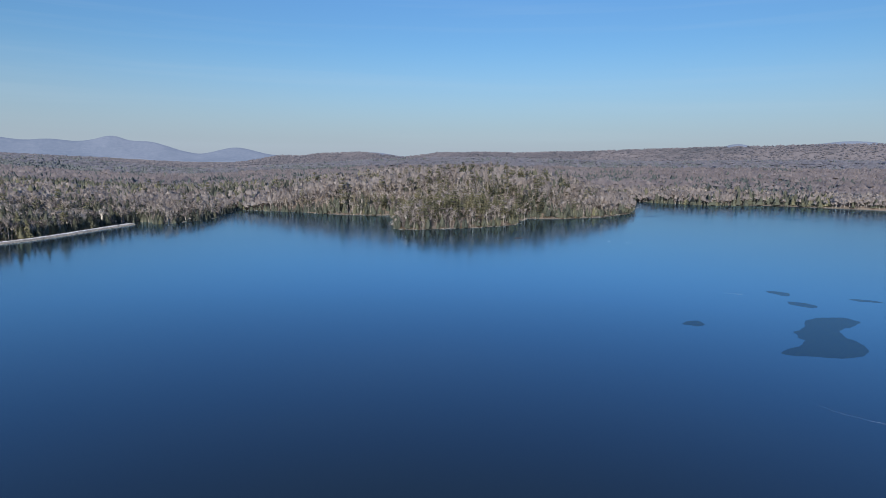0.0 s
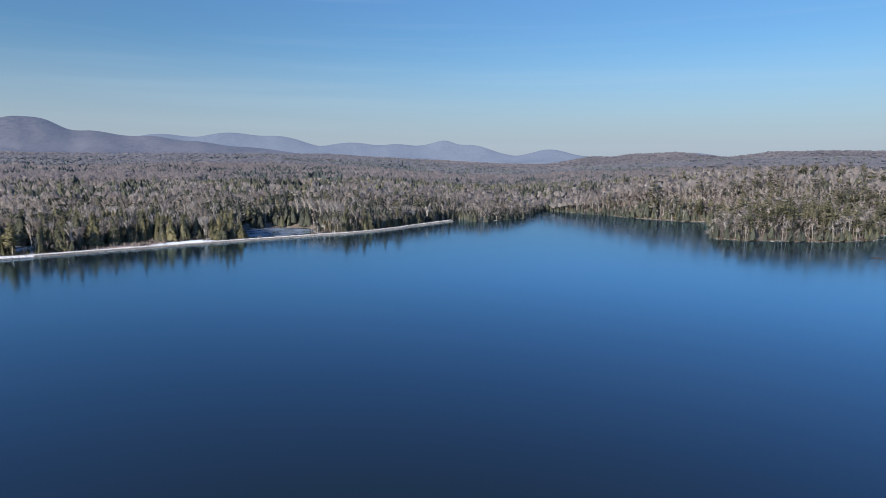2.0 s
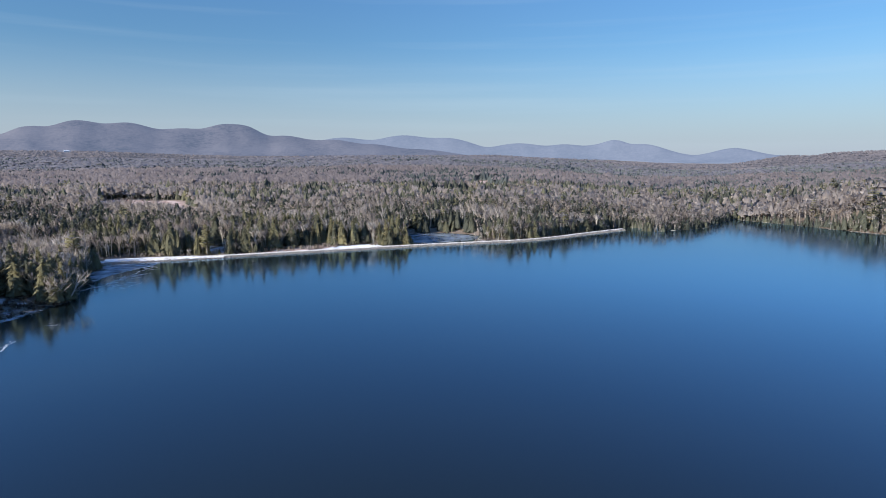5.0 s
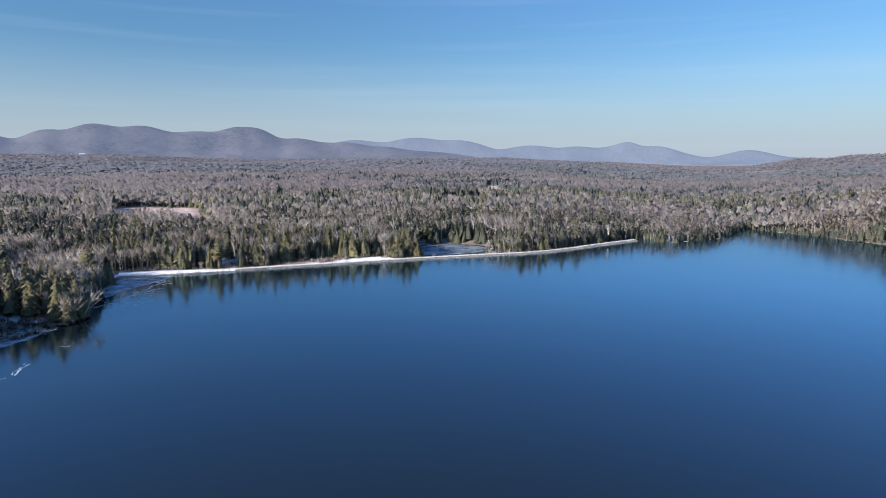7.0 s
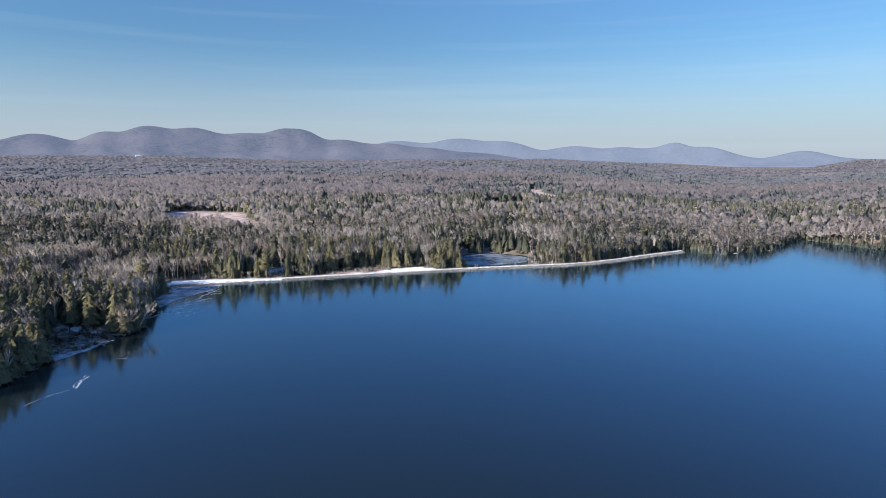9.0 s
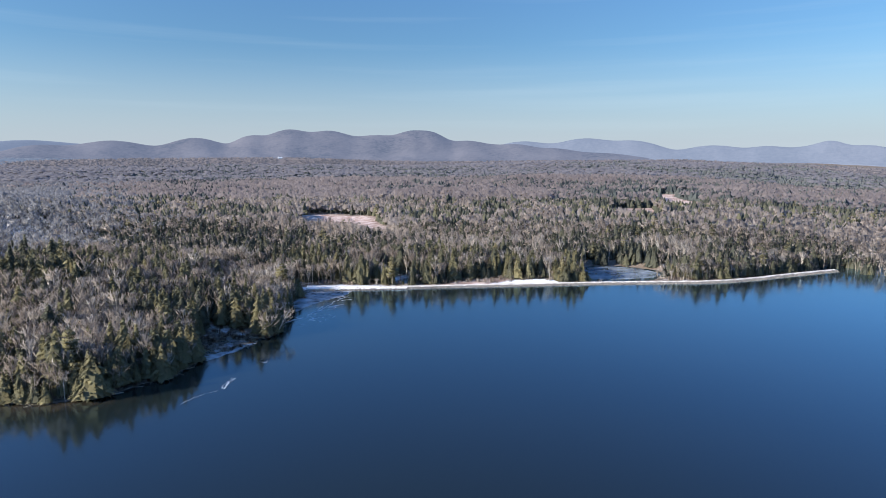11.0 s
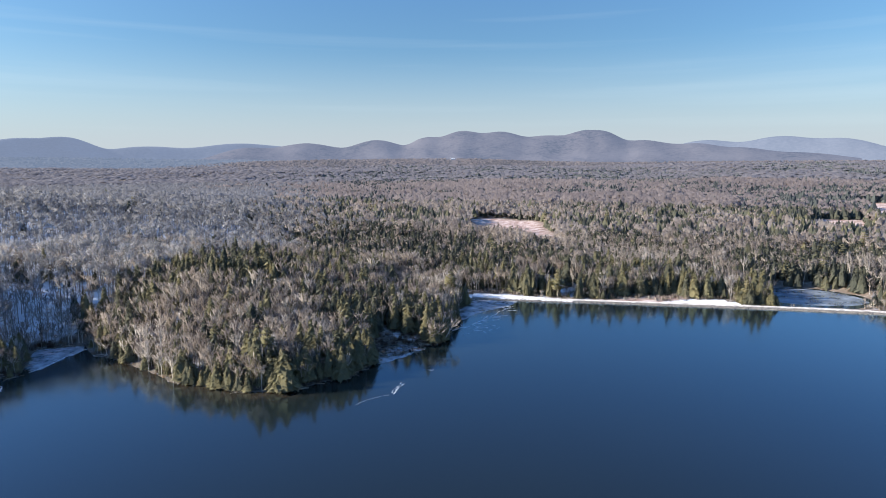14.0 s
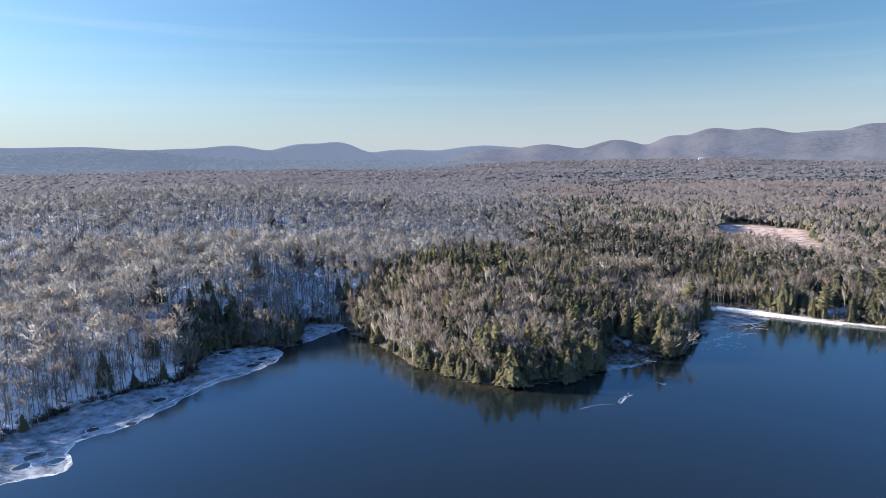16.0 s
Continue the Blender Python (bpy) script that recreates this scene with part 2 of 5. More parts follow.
def ice_material(name, white, alpha_lo, alpha_hi, scale):
    m, n, l, p = material(name)
    a = noise_tex(n, l, scale, 5.0, rough=0.65)
    r = ramp(n, [(0.3, tuple(0.45 * c for c in white)), (0.75, white)])
    l.new(a.outputs["Fac"], r.inputs[0])
    l.new(r.outputs[0], p.inputs["Base Color"])
    mr = n.new("ShaderNodeMapRange")
    mr.inputs[1].default_value, mr.inputs[2].default_value = 0.38, 0.66
    mr.inputs[3].default_value, mr.inputs[4].default_value = alpha_lo, alpha_hi
    l.new(a.outputs["Fac"], mr.inputs[0])
    l.new(mr.outputs[0], p.inputs["Alpha"])
    p.inputs["Roughness"].default_value = 0.3
    p.inputs["IOR"].default_value = 1.31
    return m


M_ICE = ice_material("grey_lake_ice", (0.63, 0.665, 0.72), 0.36, 0.84, 0.16)
M_THIN = ice_material("thin_pond_ice", (0.5, 0.58, 0.68), 0.3, 0.62, 0.07)
M_RIM = ice_material("white_ice_rim", (0.88, 0.9, 0.93), 0.7, 1.0, 0.4)


M_RIPPLE = water_material("ruffled_water", 1.2, -0.08, (0.1, 0.14), 0.9, (0.35, 2.2, 1.0))


# ---------------------------------------------------------------- the lie of the land
WEST_SHORE = [(-120, -260), (-200, -160), (-238, -60), (-247, -3), (-265, 21), (-271, 46), (-267, 62), (-276, 70), (-293, 74), (-306, 87),
              (-300, 105), (-289, 122), (-307, 133), (-328, 145), (-313, 160), (-281, 157), (-242, 153), (-203, 156), (-178, 167),
              (-166, 192), (-166, 208), (-173, 222), (-180, 234), (-174, 243), (-164, 247), (-156, 254), (-158, 266), (-165, 280), (-180, 312), (-190, 350)]
DAM_LINE = [(-190, 350), (-153, 364), (-109, 382), (-60, 400), (-3, 421), (29, 431), (57, 439), (80, 449), (103, 465), (131, 488), (165, 513)]
EAST_SHORE = [(188, 502), (239, 528), (273, 570), (300, 608), (317, 576), (339, 530), (358, 480), (376, 462), (392, 450), (386, 428), (362, 402), (334, 378), (312, 353),
              (324, 336), (352, 324), (388, 312), (420, 310), (441, 325), (475, 340), (502, 316), (546, 303), (618, 307), (700, 345), (757, 383),
              (785, 440), (812, 410), (812, 356), (820, 297), (879, 267), (902, 225), (910, 173), (925, 121), (960, 0), (880, -220), (500, -360), (100, -360)]
LAKE = np.array(WEST_SHORE + DAM_LINE[1:] + EAST_SHORE, float)
POND = np.array([(-17, 429), (27, 444), (40, 470), (33, 490), (8, 500), (-18, 494), (-24, 462)], float)
MEADOW = np.array([(-352, 668), (-372, 700), (-402, 746), (-386, 768), (-318, 762), (-290, 716), (-262, 666), (-246, 634), (-254, 630), (-274, 664), (-312, 672)], float)
MEADOW_FAR = np.array([(66, 1270), (112, 1262), (110, 1160), (134, 1075), (112, 930), (78, 930), (76, 1060)], float)
MEADOW_SMALL = np.array([(-4, 800), (0, 930), (58, 962), (62, 810)], float)
SNOW_FLAT = np.array([(-78, 404), (-64, 420), (-48, 428), (-34, 426), (-22, 422), (-26, 414)], float)
INLET = np.array([(-172, 218), (-186, 232), (-187, 250), (-180, 258), (-168, 256), (-161, 249), (-160, 236)], float)
SNOW_END = np.array([(-196, 349), (-196, 360), (-178, 372), (-152, 378), (-138, 376), (-150, 364), (-180, 352)], float)
GRAVEL = np.array([(-112, 388), (-106, 402), (-88, 416), (-70, 424), (-60, 412), (-66, 404), (-90, 394)], float)
POND_FRONT = np.array([(-16, 420), (52, 438), (56, 462), (30, 470), (-14, 452)], float)
CLEARING = np.array([(-166, 420), (-154, 422), (-136, 404), (-130, 390), (-136, 383), (-152, 389)], float)


def hash2(ix, iy, seed):
    h = (ix.astype(np.int64) * 374761393 + iy.astype(np.int64) * 668265263 + seed * 1274126177) & 0xFFFFFFFF
    h = ((h ^ (h >> 13)) * 1103515245) & 0xFFFFFFFF
    h = ((h ^ (h >> 16)) * 2654435761) & 0xFFFFFFFF
    return ((h ^ (h >> 15)) & 0xFFFFFF) / float(0xFFFFFF)


def vnoise(x, y, size, seed=0, octaves=3):
    """Smooth value noise from 0 to 1, of that size in metres."""
    total, amp, norm = 0.0, 1.0, 0.0
    for o in range(octaves):
        u, v = x / size * 2**o + 17.3 * o, y / size * 2**o - 9.1 * o
        i, j = np.floor(u), np.floor(v)
        fu, fv = u - i, v - j
        fu, fv = fu * fu * (3 - 2 * fu), fv * fv * (3 - 2 * fv)
        a, b = hash2(i, j, seed + o), hash2(i + 1, j, seed + o)
        c, d = hash2(i, j + 1, seed + o), hash2(i + 1, j + 1, seed + o)
        total = total + amp * ((a * (1 - fu) + b * fu) * (1 - fv) + (c * (1 - fu) + d * fu) * fv)
        norm += amp
        amp *= 0.5
    return total / norm


def outline_distance(poly, x, y, closed=True):
    """Distance to an outline, negative inside it (for an open line: plain distance)."""
    best = np.full(x.shape, 1e9)
    inside = np.zeros(x.shape, bool)
    n = len(poly)
    for k in range(n if closed else n - 1):
        (ax, ay), (bx, by) = poly[k], poly[(k + 1) % n]
        dx, dy = bx - ax, by - ay
        f = np.clip(((x - ax) * dx + (y - ay) * dy) / (dx * dx + dy * dy), 0, 1)
        best = np.minimum(best, np.hypot(x - ax - f * dx, y - ay - f * dy))
        if closed and ay != by:
            cross = ((ay > y) != (by > y)) & (x < (bx - ax) * (y - ay) / (by - ay) + ax)
            inside ^= cross
    return np.where(inside, -best, best) if closed else best


def yaw_of(x, y):
    return np.degrees(np.arctan2(-x, y))


# hills of the plain: yaw, range, height, spread in degrees, spread in range
RISES = [(4, 2700, 14, 8, 600), (36, 3000, 8, 9, 700), (-22, 2400, -24, 7, 900), (-25, 3900, -42, 8, 1000), (-46, 2400, 8, 6, 450), (-60, 2300, 12, 9, 450), (-78, 2300, 18, 9, 500),
         (80, 2700, 8, 7, 500), (17, 1500, 6, 6, 300), (-10, 1300, 5, 5, 250)]
# knolls near the lake: x, y, height, radius
KNOLLS = [(-300, 235, 11, 62), (-560, 330, 10, 110), (-640, 150, 31, 165), (-900, 420, 27, 260), (-620, -60, 18, 170), (560, 485, 26, 80), (655, 430, 10, 60), (450, 610, 14, 90), (450, 415, 7, 60),
          (-368, 126, 7, 40), (-430, 420, 6, 90)]


def west_hill(x, y):
    """How far a place belongs to the open hardwoods of the western hill, 0 to 1."""
    a = yaw_of(x, y)
    return np.clip((a - 39 + 8 * (vnoise(x, y, 240, 19, 2) - 0.5)) / 13, 0, 1) * np.maximum(np.clip((-318 - x) / 24, 0, 1), np.clip((86 - y) / 14, 0, 1))


def lake_distance(x, y):
    d = outline_distance(LAKE, x, y)
    wob = (vnoise(x, y, 16.0, 5) - 0.5) * 7.0
    wob = wob * np.clip((outline_distance(np.array(DAM_LINE, float), x, y, False) - 10) / 15, 0, 1)
    return d + wob


def height(x, y, d=None):
    """Ground height over the lake's level."""
    if d is None:
        d = lake_distance(x, y)
    r, a = np.hypot(x, y), yaw_of(x, y)
    land = 0.75 * np.clip(d / 4, 0, 1) + 1.1 * np.clip((d - 4) / 30, 0, 1)
    far = np.interp(r, [0, 420, 1000, 2000, 3000, 4000, 5000], [0, 1, 9, 27, 46, 62, 70])
    z = land + far * np.clip(d / 170, 0, 1)
    for ya, ra, h, sa, sr in RISES:
        z = z + h * np.exp(-0.5 * ((a - ya) / sa) ** 2 - 0.5 * ((r - ra) / sr) ** 2)
    near = np.clip(d / 45, 0, 1) ** 1.2
    for kx, ky, h, s in KNOLLS:
        z = z + near * h * np.exp(-0.5 * ((x - kx) ** 2 + (y - ky) ** 2) / s**2)
    z = z + (vnoise(x, y, 420, 3, 4) - 0.5) * np.clip((r - 500) / 1500, 0, 1) * 26
    z = z + (vnoise(x, y, 70, 8, 3) - 0.5) * 4.0 * np.clip(d / 40, 0, 1)
    z = np.where(d < 0, np.maximum(d * 0.22, -2.5), z)
    # low ground behind the dam, and the pond in it
    k = outline_distance(np.array(DAM_LINE, float), x, y, False)
    z = np.where(d > 0, np.minimum(z, np.maximum(0.35 + (k - 9) * 0.035, 0.35) + np.maximum(k - 55, 0) * 0.5), z)
    p = outline_distance(POND, x, y) + (vnoise(x, y, 9, 21) - 0.5) * 5
    return np.where((p < 6) & (d > 0), np.minimum(z, np.clip(p * 0.15, -1.2, 1)), z)


def mesh_from(name, verts, faces, mats, mat_index=None, smooth=False, attrs=(), normals=None):
    """A mesh from numpy arrays of corners and of triangles or quads."""
    me = bpy.data.meshes.new(name)
    k = faces.shape[1]
    me.vertices.add(len(verts))
    me.vertices.foreach_set("co", np.ascontiguousarray(verts, np.float32).ravel())
    me.loops.add(faces.size)
    me.loops.foreach_set("vertex_index", np.ascontiguousarray(faces, np.int32).ravel())
    me.polygons.add(len(faces))
    me.polygons.foreach_set("loop_start", np.arange(0, faces.size, k, dtype=np.int32))
    me.polygons.foreach_set("loop_total", np.full(len(faces), k, np.int32))
    for m in mats:
        me.materials.append(m)
    if mat_index is not None:
        me.polygons.foreach_set("material_index", np.ascontiguousarray(mat_index, np.int32))
    me.polygons.foreach_set("use_smooth", np.full(len(faces), smooth, bool))
    for key, vals in attrs:
        at = me.attributes.new(key, "FLOAT", "POINT")
        at.data.foreach_set("value", np.ascontiguousarray(vals, np.float32))
    if normals is not None:
        at = me.attributes.new("custom_normal", "FLOAT_VECTOR", "POINT")
        at.data.foreach_set("vector", np.ascontiguousarray(normals, np.float32).ravel())
    me.update(calc_edges=True)
    return me


def grid_faces(rows, cols, wrap=False):
    i, j = np.meshgrid(np.arange(rows - 1), np.arange(cols if wrap else cols - 1), indexing="ij")
    a, b = i * cols + j, i * cols + (j + 1) % cols
    return np.stack([a, b, b + cols, a + cols], -1).reshape(-1, 4)


def build_ground():
    yaws = np.concatenate([np.arange(-92, 100, 0.66), np.arange(100, 268, 4.0)])
    radii = np.concatenate([[0.0, 120, 170], 215 * 1.0105 ** np.arange(0, 143), 955 * 1.022 ** np.arange(0, 76), [4930.0]])
    R, A = np.meshgrid(radii, np.radians(yaws), indexing="ij")
    x, y = -R.ravel() * np.sin(A.ravel()), R.ravel() * np.cos(A.ravel())
    d = lake_distance(x, y)
    z = height(x, y, d)
    meadow = np.zeros(x.shape)
    for poly in (MEADOW, MEADOW_FAR, MEADOW_SMALL):
        meadow = np.maximum(meadow, np.clip(0.8 - outline_distance(poly, x, y) / 16, 0, 1))
    meadow = np.maximum(meadow, 0.75 * np.clip(0.6 - outline_distance(GRAVEL, x, y) / 8, 0, 1))
    shore = np.clip(1.4 - np.abs(d - 1.4) / 2.6, 0, 1)
    r = np.hypot(x, y)
    snow = 0.27 - 0.12 * np.clip(x / 200, 0, 1) + 0.1 * (vnoise(x, y, 160, 31) - 0.5)
    snow = snow + 0.5 * west_hill(x, y) * np.clip((1300 - r) / 400, 0, 1)
    snow = snow - 0.16 * west_hill(x, y) * np.clip(1.2 - d / 16, 0, 1)
    for poly, s in ((SNOW_FLAT, 0.7), (SNOW_END, 0.75), (CLEARING, 0.44), (INLET, 0.36)):
        snow = np.maximum(snow, s * np.clip(0.7 - outline_distance(poly, x, y) / 9, 0, 1))
    snow = np.where((meadow > 0.3) & (snow < 0.4), 0.05, snow) - 0.25 * shore
    me = mesh_from("ground", np.stack([x, y, z], -1), grid_faces(len(radii), len(yaws), True)[:, ::-1], [M_GROUND], None, True,
                   (("meadow", meadow), ("shore", shore), ("snow", snow)))
    tagged(new("ground", me), "brown forest floor with patches of old snow and tan meadow", "ground", kind="structure")


build_ground()


def build_water():
    gx = np.concatenate([np.linspace(-420, -330, 5)[:-1], np.arange(-330, -130, 5.0), np.linspace(-130, 1100, 48)])
    gy = np.concatenate([np.linspace(-410, -30, 12)[:-1], np.arange(-30, 280, 5.0), np.linspace(280, 710, 24)])
    X, Y = np.meshgrid(gx, gy, indexing="ij")
    x, y = X.ravel(), Y.ravel()
    depth = -lake_distance(x, y)
    shelf = np.exp(-0.5 * ((x + 220) ** 2 + (y - 170) ** 2) / 60**2)  # the brown bed shows off the point
    shallow = np.clip(1 - depth / (5 + 12 * shelf), 0, 1) * (0.35 + 0.65 * shelf) * (vnoise(x, y, 14, 23) * 0.8 + 0.4)
    me = mesh_from("water", np.stack([x, y, 0 * x], -1), grid_faces(len(gx), len(gy))[:, ::-1], [M_WATER], None, False, (("shallow", np.clip(shallow, 0, 1)),))
    tagged(new("water", me), "still dark blue lake with a thin skin of clear ice", "lake", kind="structure")


build_water()


# ---------------------------------------------------------------- mountains on the horizon
HOUSE_YAW, HOUSE_RANGE = 30.2, 3270


def build_range(name, label, ridge, depth, summits, base, mat, seed, lo, hi, rough, trees=0):
    """summits: yaw, height over the range's foot, half width in degrees."""
    def surface(a, s):
        top = np.interp(a, [q[0] for q in summits], [q[1] for q in summits]) if len(summits[0]) == 2 else sum((h * np.exp(-0.5 * ((a - ya) / w) ** 2)) ** 4 for ya, h, w in summits) ** 0.25 + base
        r = ridge + depth * s
        x, y = -r * np.sin(np.radians(a)), r * np.cos(np.radians(a))
        gull = (vnoise(x, y, 260, seed, 4) - 0.5)
        z = 20 + (top - 20) * np.exp(-2.6 * np.abs(s) ** 1.5) + gull * rough * np.clip(np.abs(s) * 3, 0.18, 1) * (top - 20) / 150
        z = z - 60 * np.clip((-0.8 - s) / 0.2, 0, 1)  # its foot runs into the ground
        return np.stack([x, y, z], -1)

    yaws = np.arange(lo, hi, 0.24)
    steps = np.linspace(-1, 0.6, 30)
    S, A = np.meshgrid(steps, yaws, indexing="ij")
    me = mesh_from(name, surface(A.ravel(), S.ravel()), grid_faces(len(steps), len(yaws))[:, ::-1], [mat], None, True)
    tagged(new(name, me), label, "mountain", kind="structure")
    if trees:  # ragged crowns over the slopes
        rng = np.random.default_rng(seed)
        p = surface(rng.uniform(lo, hi, trees), -1 + 1.05 * rng.random(trees) ** 0.6)
        p = p[(np.abs(yaw_of(p[:, 0], p[:, 1]) - HOUSE_YAW) > 0.3)]
        n = len(p)
        a = rng.uniform(0, 6.28, (n, 1)) + np.arange(4) * 1.571
        w = rng.uniform(5, 10, (n, 4))
        ring = np.stack([w * np.cos(a), w * np.sin(a), rng.uniform(0, 4, (n, 4))], -1)
        v = np.concatenate([ring, np.stack([rng.normal(0, 2, n), rng.normal(0, 2, n), rng.uniform(4, 9, n)], -1)[:, None]], 1)
        nrm = v * (0.06, 0.06, 0) + (0, 0, 1) + rng.normal(0, 0.15, v.shape)
        nrm /= np.linalg.norm(nrm, axis=2, keepdims=True)
        v = v + p[:, None]
        f = np.array([(0, 1, 4), (1, 2, 4), (2, 3, 4), (3, 0, 4)])[None] + 5 * np.arange(n)[:, None, None]
        tagged(new("far_woods", mesh_from("far_woods", v.reshape(-1, 3), f.reshape(-1, 3), [mat], None, True, (), nrm.reshape(-1, 3))), "hazy leafless woods on the foothills", "woods", kind="stuff")


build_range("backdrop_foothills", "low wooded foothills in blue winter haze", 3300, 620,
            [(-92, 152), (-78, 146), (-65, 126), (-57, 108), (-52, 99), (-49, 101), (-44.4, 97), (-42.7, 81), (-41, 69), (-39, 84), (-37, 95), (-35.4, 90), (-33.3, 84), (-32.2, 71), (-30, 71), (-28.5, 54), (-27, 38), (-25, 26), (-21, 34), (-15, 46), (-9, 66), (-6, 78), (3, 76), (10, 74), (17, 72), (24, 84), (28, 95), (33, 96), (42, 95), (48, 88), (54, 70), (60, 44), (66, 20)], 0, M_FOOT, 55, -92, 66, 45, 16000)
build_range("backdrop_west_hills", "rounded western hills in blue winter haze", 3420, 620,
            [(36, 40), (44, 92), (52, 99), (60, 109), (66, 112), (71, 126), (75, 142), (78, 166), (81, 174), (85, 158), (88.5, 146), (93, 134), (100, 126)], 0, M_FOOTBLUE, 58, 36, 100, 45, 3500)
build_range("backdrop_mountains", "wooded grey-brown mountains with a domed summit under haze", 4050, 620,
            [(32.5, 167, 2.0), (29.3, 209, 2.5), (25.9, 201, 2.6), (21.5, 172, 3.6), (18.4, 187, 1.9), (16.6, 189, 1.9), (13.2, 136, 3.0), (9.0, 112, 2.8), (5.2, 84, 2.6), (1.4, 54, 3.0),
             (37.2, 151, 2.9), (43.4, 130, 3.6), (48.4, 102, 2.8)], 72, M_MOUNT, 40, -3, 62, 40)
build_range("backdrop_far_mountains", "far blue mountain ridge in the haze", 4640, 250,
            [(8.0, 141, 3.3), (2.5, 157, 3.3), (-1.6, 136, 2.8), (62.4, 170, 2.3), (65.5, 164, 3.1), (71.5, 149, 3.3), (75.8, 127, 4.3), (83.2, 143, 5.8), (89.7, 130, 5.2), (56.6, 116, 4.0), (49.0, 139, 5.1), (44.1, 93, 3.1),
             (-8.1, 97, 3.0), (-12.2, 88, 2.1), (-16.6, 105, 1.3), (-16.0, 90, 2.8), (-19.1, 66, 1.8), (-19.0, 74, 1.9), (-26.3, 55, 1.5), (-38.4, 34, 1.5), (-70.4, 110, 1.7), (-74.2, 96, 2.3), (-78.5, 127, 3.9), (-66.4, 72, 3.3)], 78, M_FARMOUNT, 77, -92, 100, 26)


# ---------------------------------------------------------------- the dam
def along(line, step):
    pts = np.array(line, float)
    seg = np.hypot(*np.diff(pts, axis=0).T)
    s = np.concatenate([[0], np.cumsum(seg)])
    u = np.linspace(0, s[-1], int(s[-1] / step) + 1)
    p = np.stack([np.interp(u, s, pts[:, k]) for k in (0, 1)], -1)
    for _ in range(6):
        p[1:-1] = 0.25 * p[:-2] + 0.5 * p[1:-1] + 0.25 * p[2:]
    t = np.gradient(p, axis=0)
    t /= np.linalg.norm(t, axis=1, keepdims=True)
    return p, np.stack([-t[:, 1], t[:, 0]], -1), u


DAM_P, DAM_N, DAM_U = along(DAM_LINE, 2.0)
CREST = 1.2


def sweep(profile, jitter=0.0, seed=0):
    """Carries a cross-section of (offset to landward, height) along the dam."""
    rng = np.random.default_rng(seed)
    off = np.array([o for o, _ in profile])
    hgt = np.array([h for _, h in profile])
    n, k = len(DAM_P), len(profile)
    o = off[None] + jitter * rng.normal(size=(n, k))
    v = np.concatenate([DAM_P[:, None] + DAM_N[:, None] * o[..., None], np.broadcast_to(hgt[None, :, None], (n, k, 1)) + 0.1 * jitter * rng.normal(size=(n, k, 1))], -1)
    return v.reshape(-1, 3), grid_faces(n, k)


def soup(parts):
    """Joins (verts, triangles) pairs."""
    vs, fs, k = [], [], 0
    for v, f in parts:
        vs.append(v)
        fs.append(f + k)
        k += len(v)
    return np.concatenate(vs), np.concatenate(fs)


BOX_V = np.array([(x, y, z) for x in (-1, 1) for y in (-1, 1) for z in (-1, 1)], float)
BOX_F = np.array([(0, 1, 3), (0, 3, 2), (4, 6, 7), (4, 7, 5), (0, 4, 5), (0, 5, 1), (2, 3, 7), (2, 7, 6), (0, 2, 6), (0, 6, 4), (1, 5, 7), (1, 7, 3)])


def boulders(centres, sizes, seed):
    """Angular stones as one soup."""
    rng = np.random.default_rng(seed)
    n = len(centres)
    v = BOX_V[None] * rng.uniform(0.55, 1.0, (n, 8, 3)) * (sizes[:, None, None] * rng.uniform(0.6, 1.2, (n, 1, 3)))
    a = rng.uniform(0, 6.28, n)
    c, s = np.cos(a)[:, None], np.sin(a)[:, None]
    w = np.stack([v[..., 0] * c - v[..., 1] * s, v[..., 0] * s + v[..., 1] * c, v[..., 2] + 0.25 * v[..., 0]], -1) + centres[:, None]
    f = BOX_F[None] + 8 * np.arange(n)[:, None, None]
    return w.reshape(-1, 3), f.reshape(-1, 3)


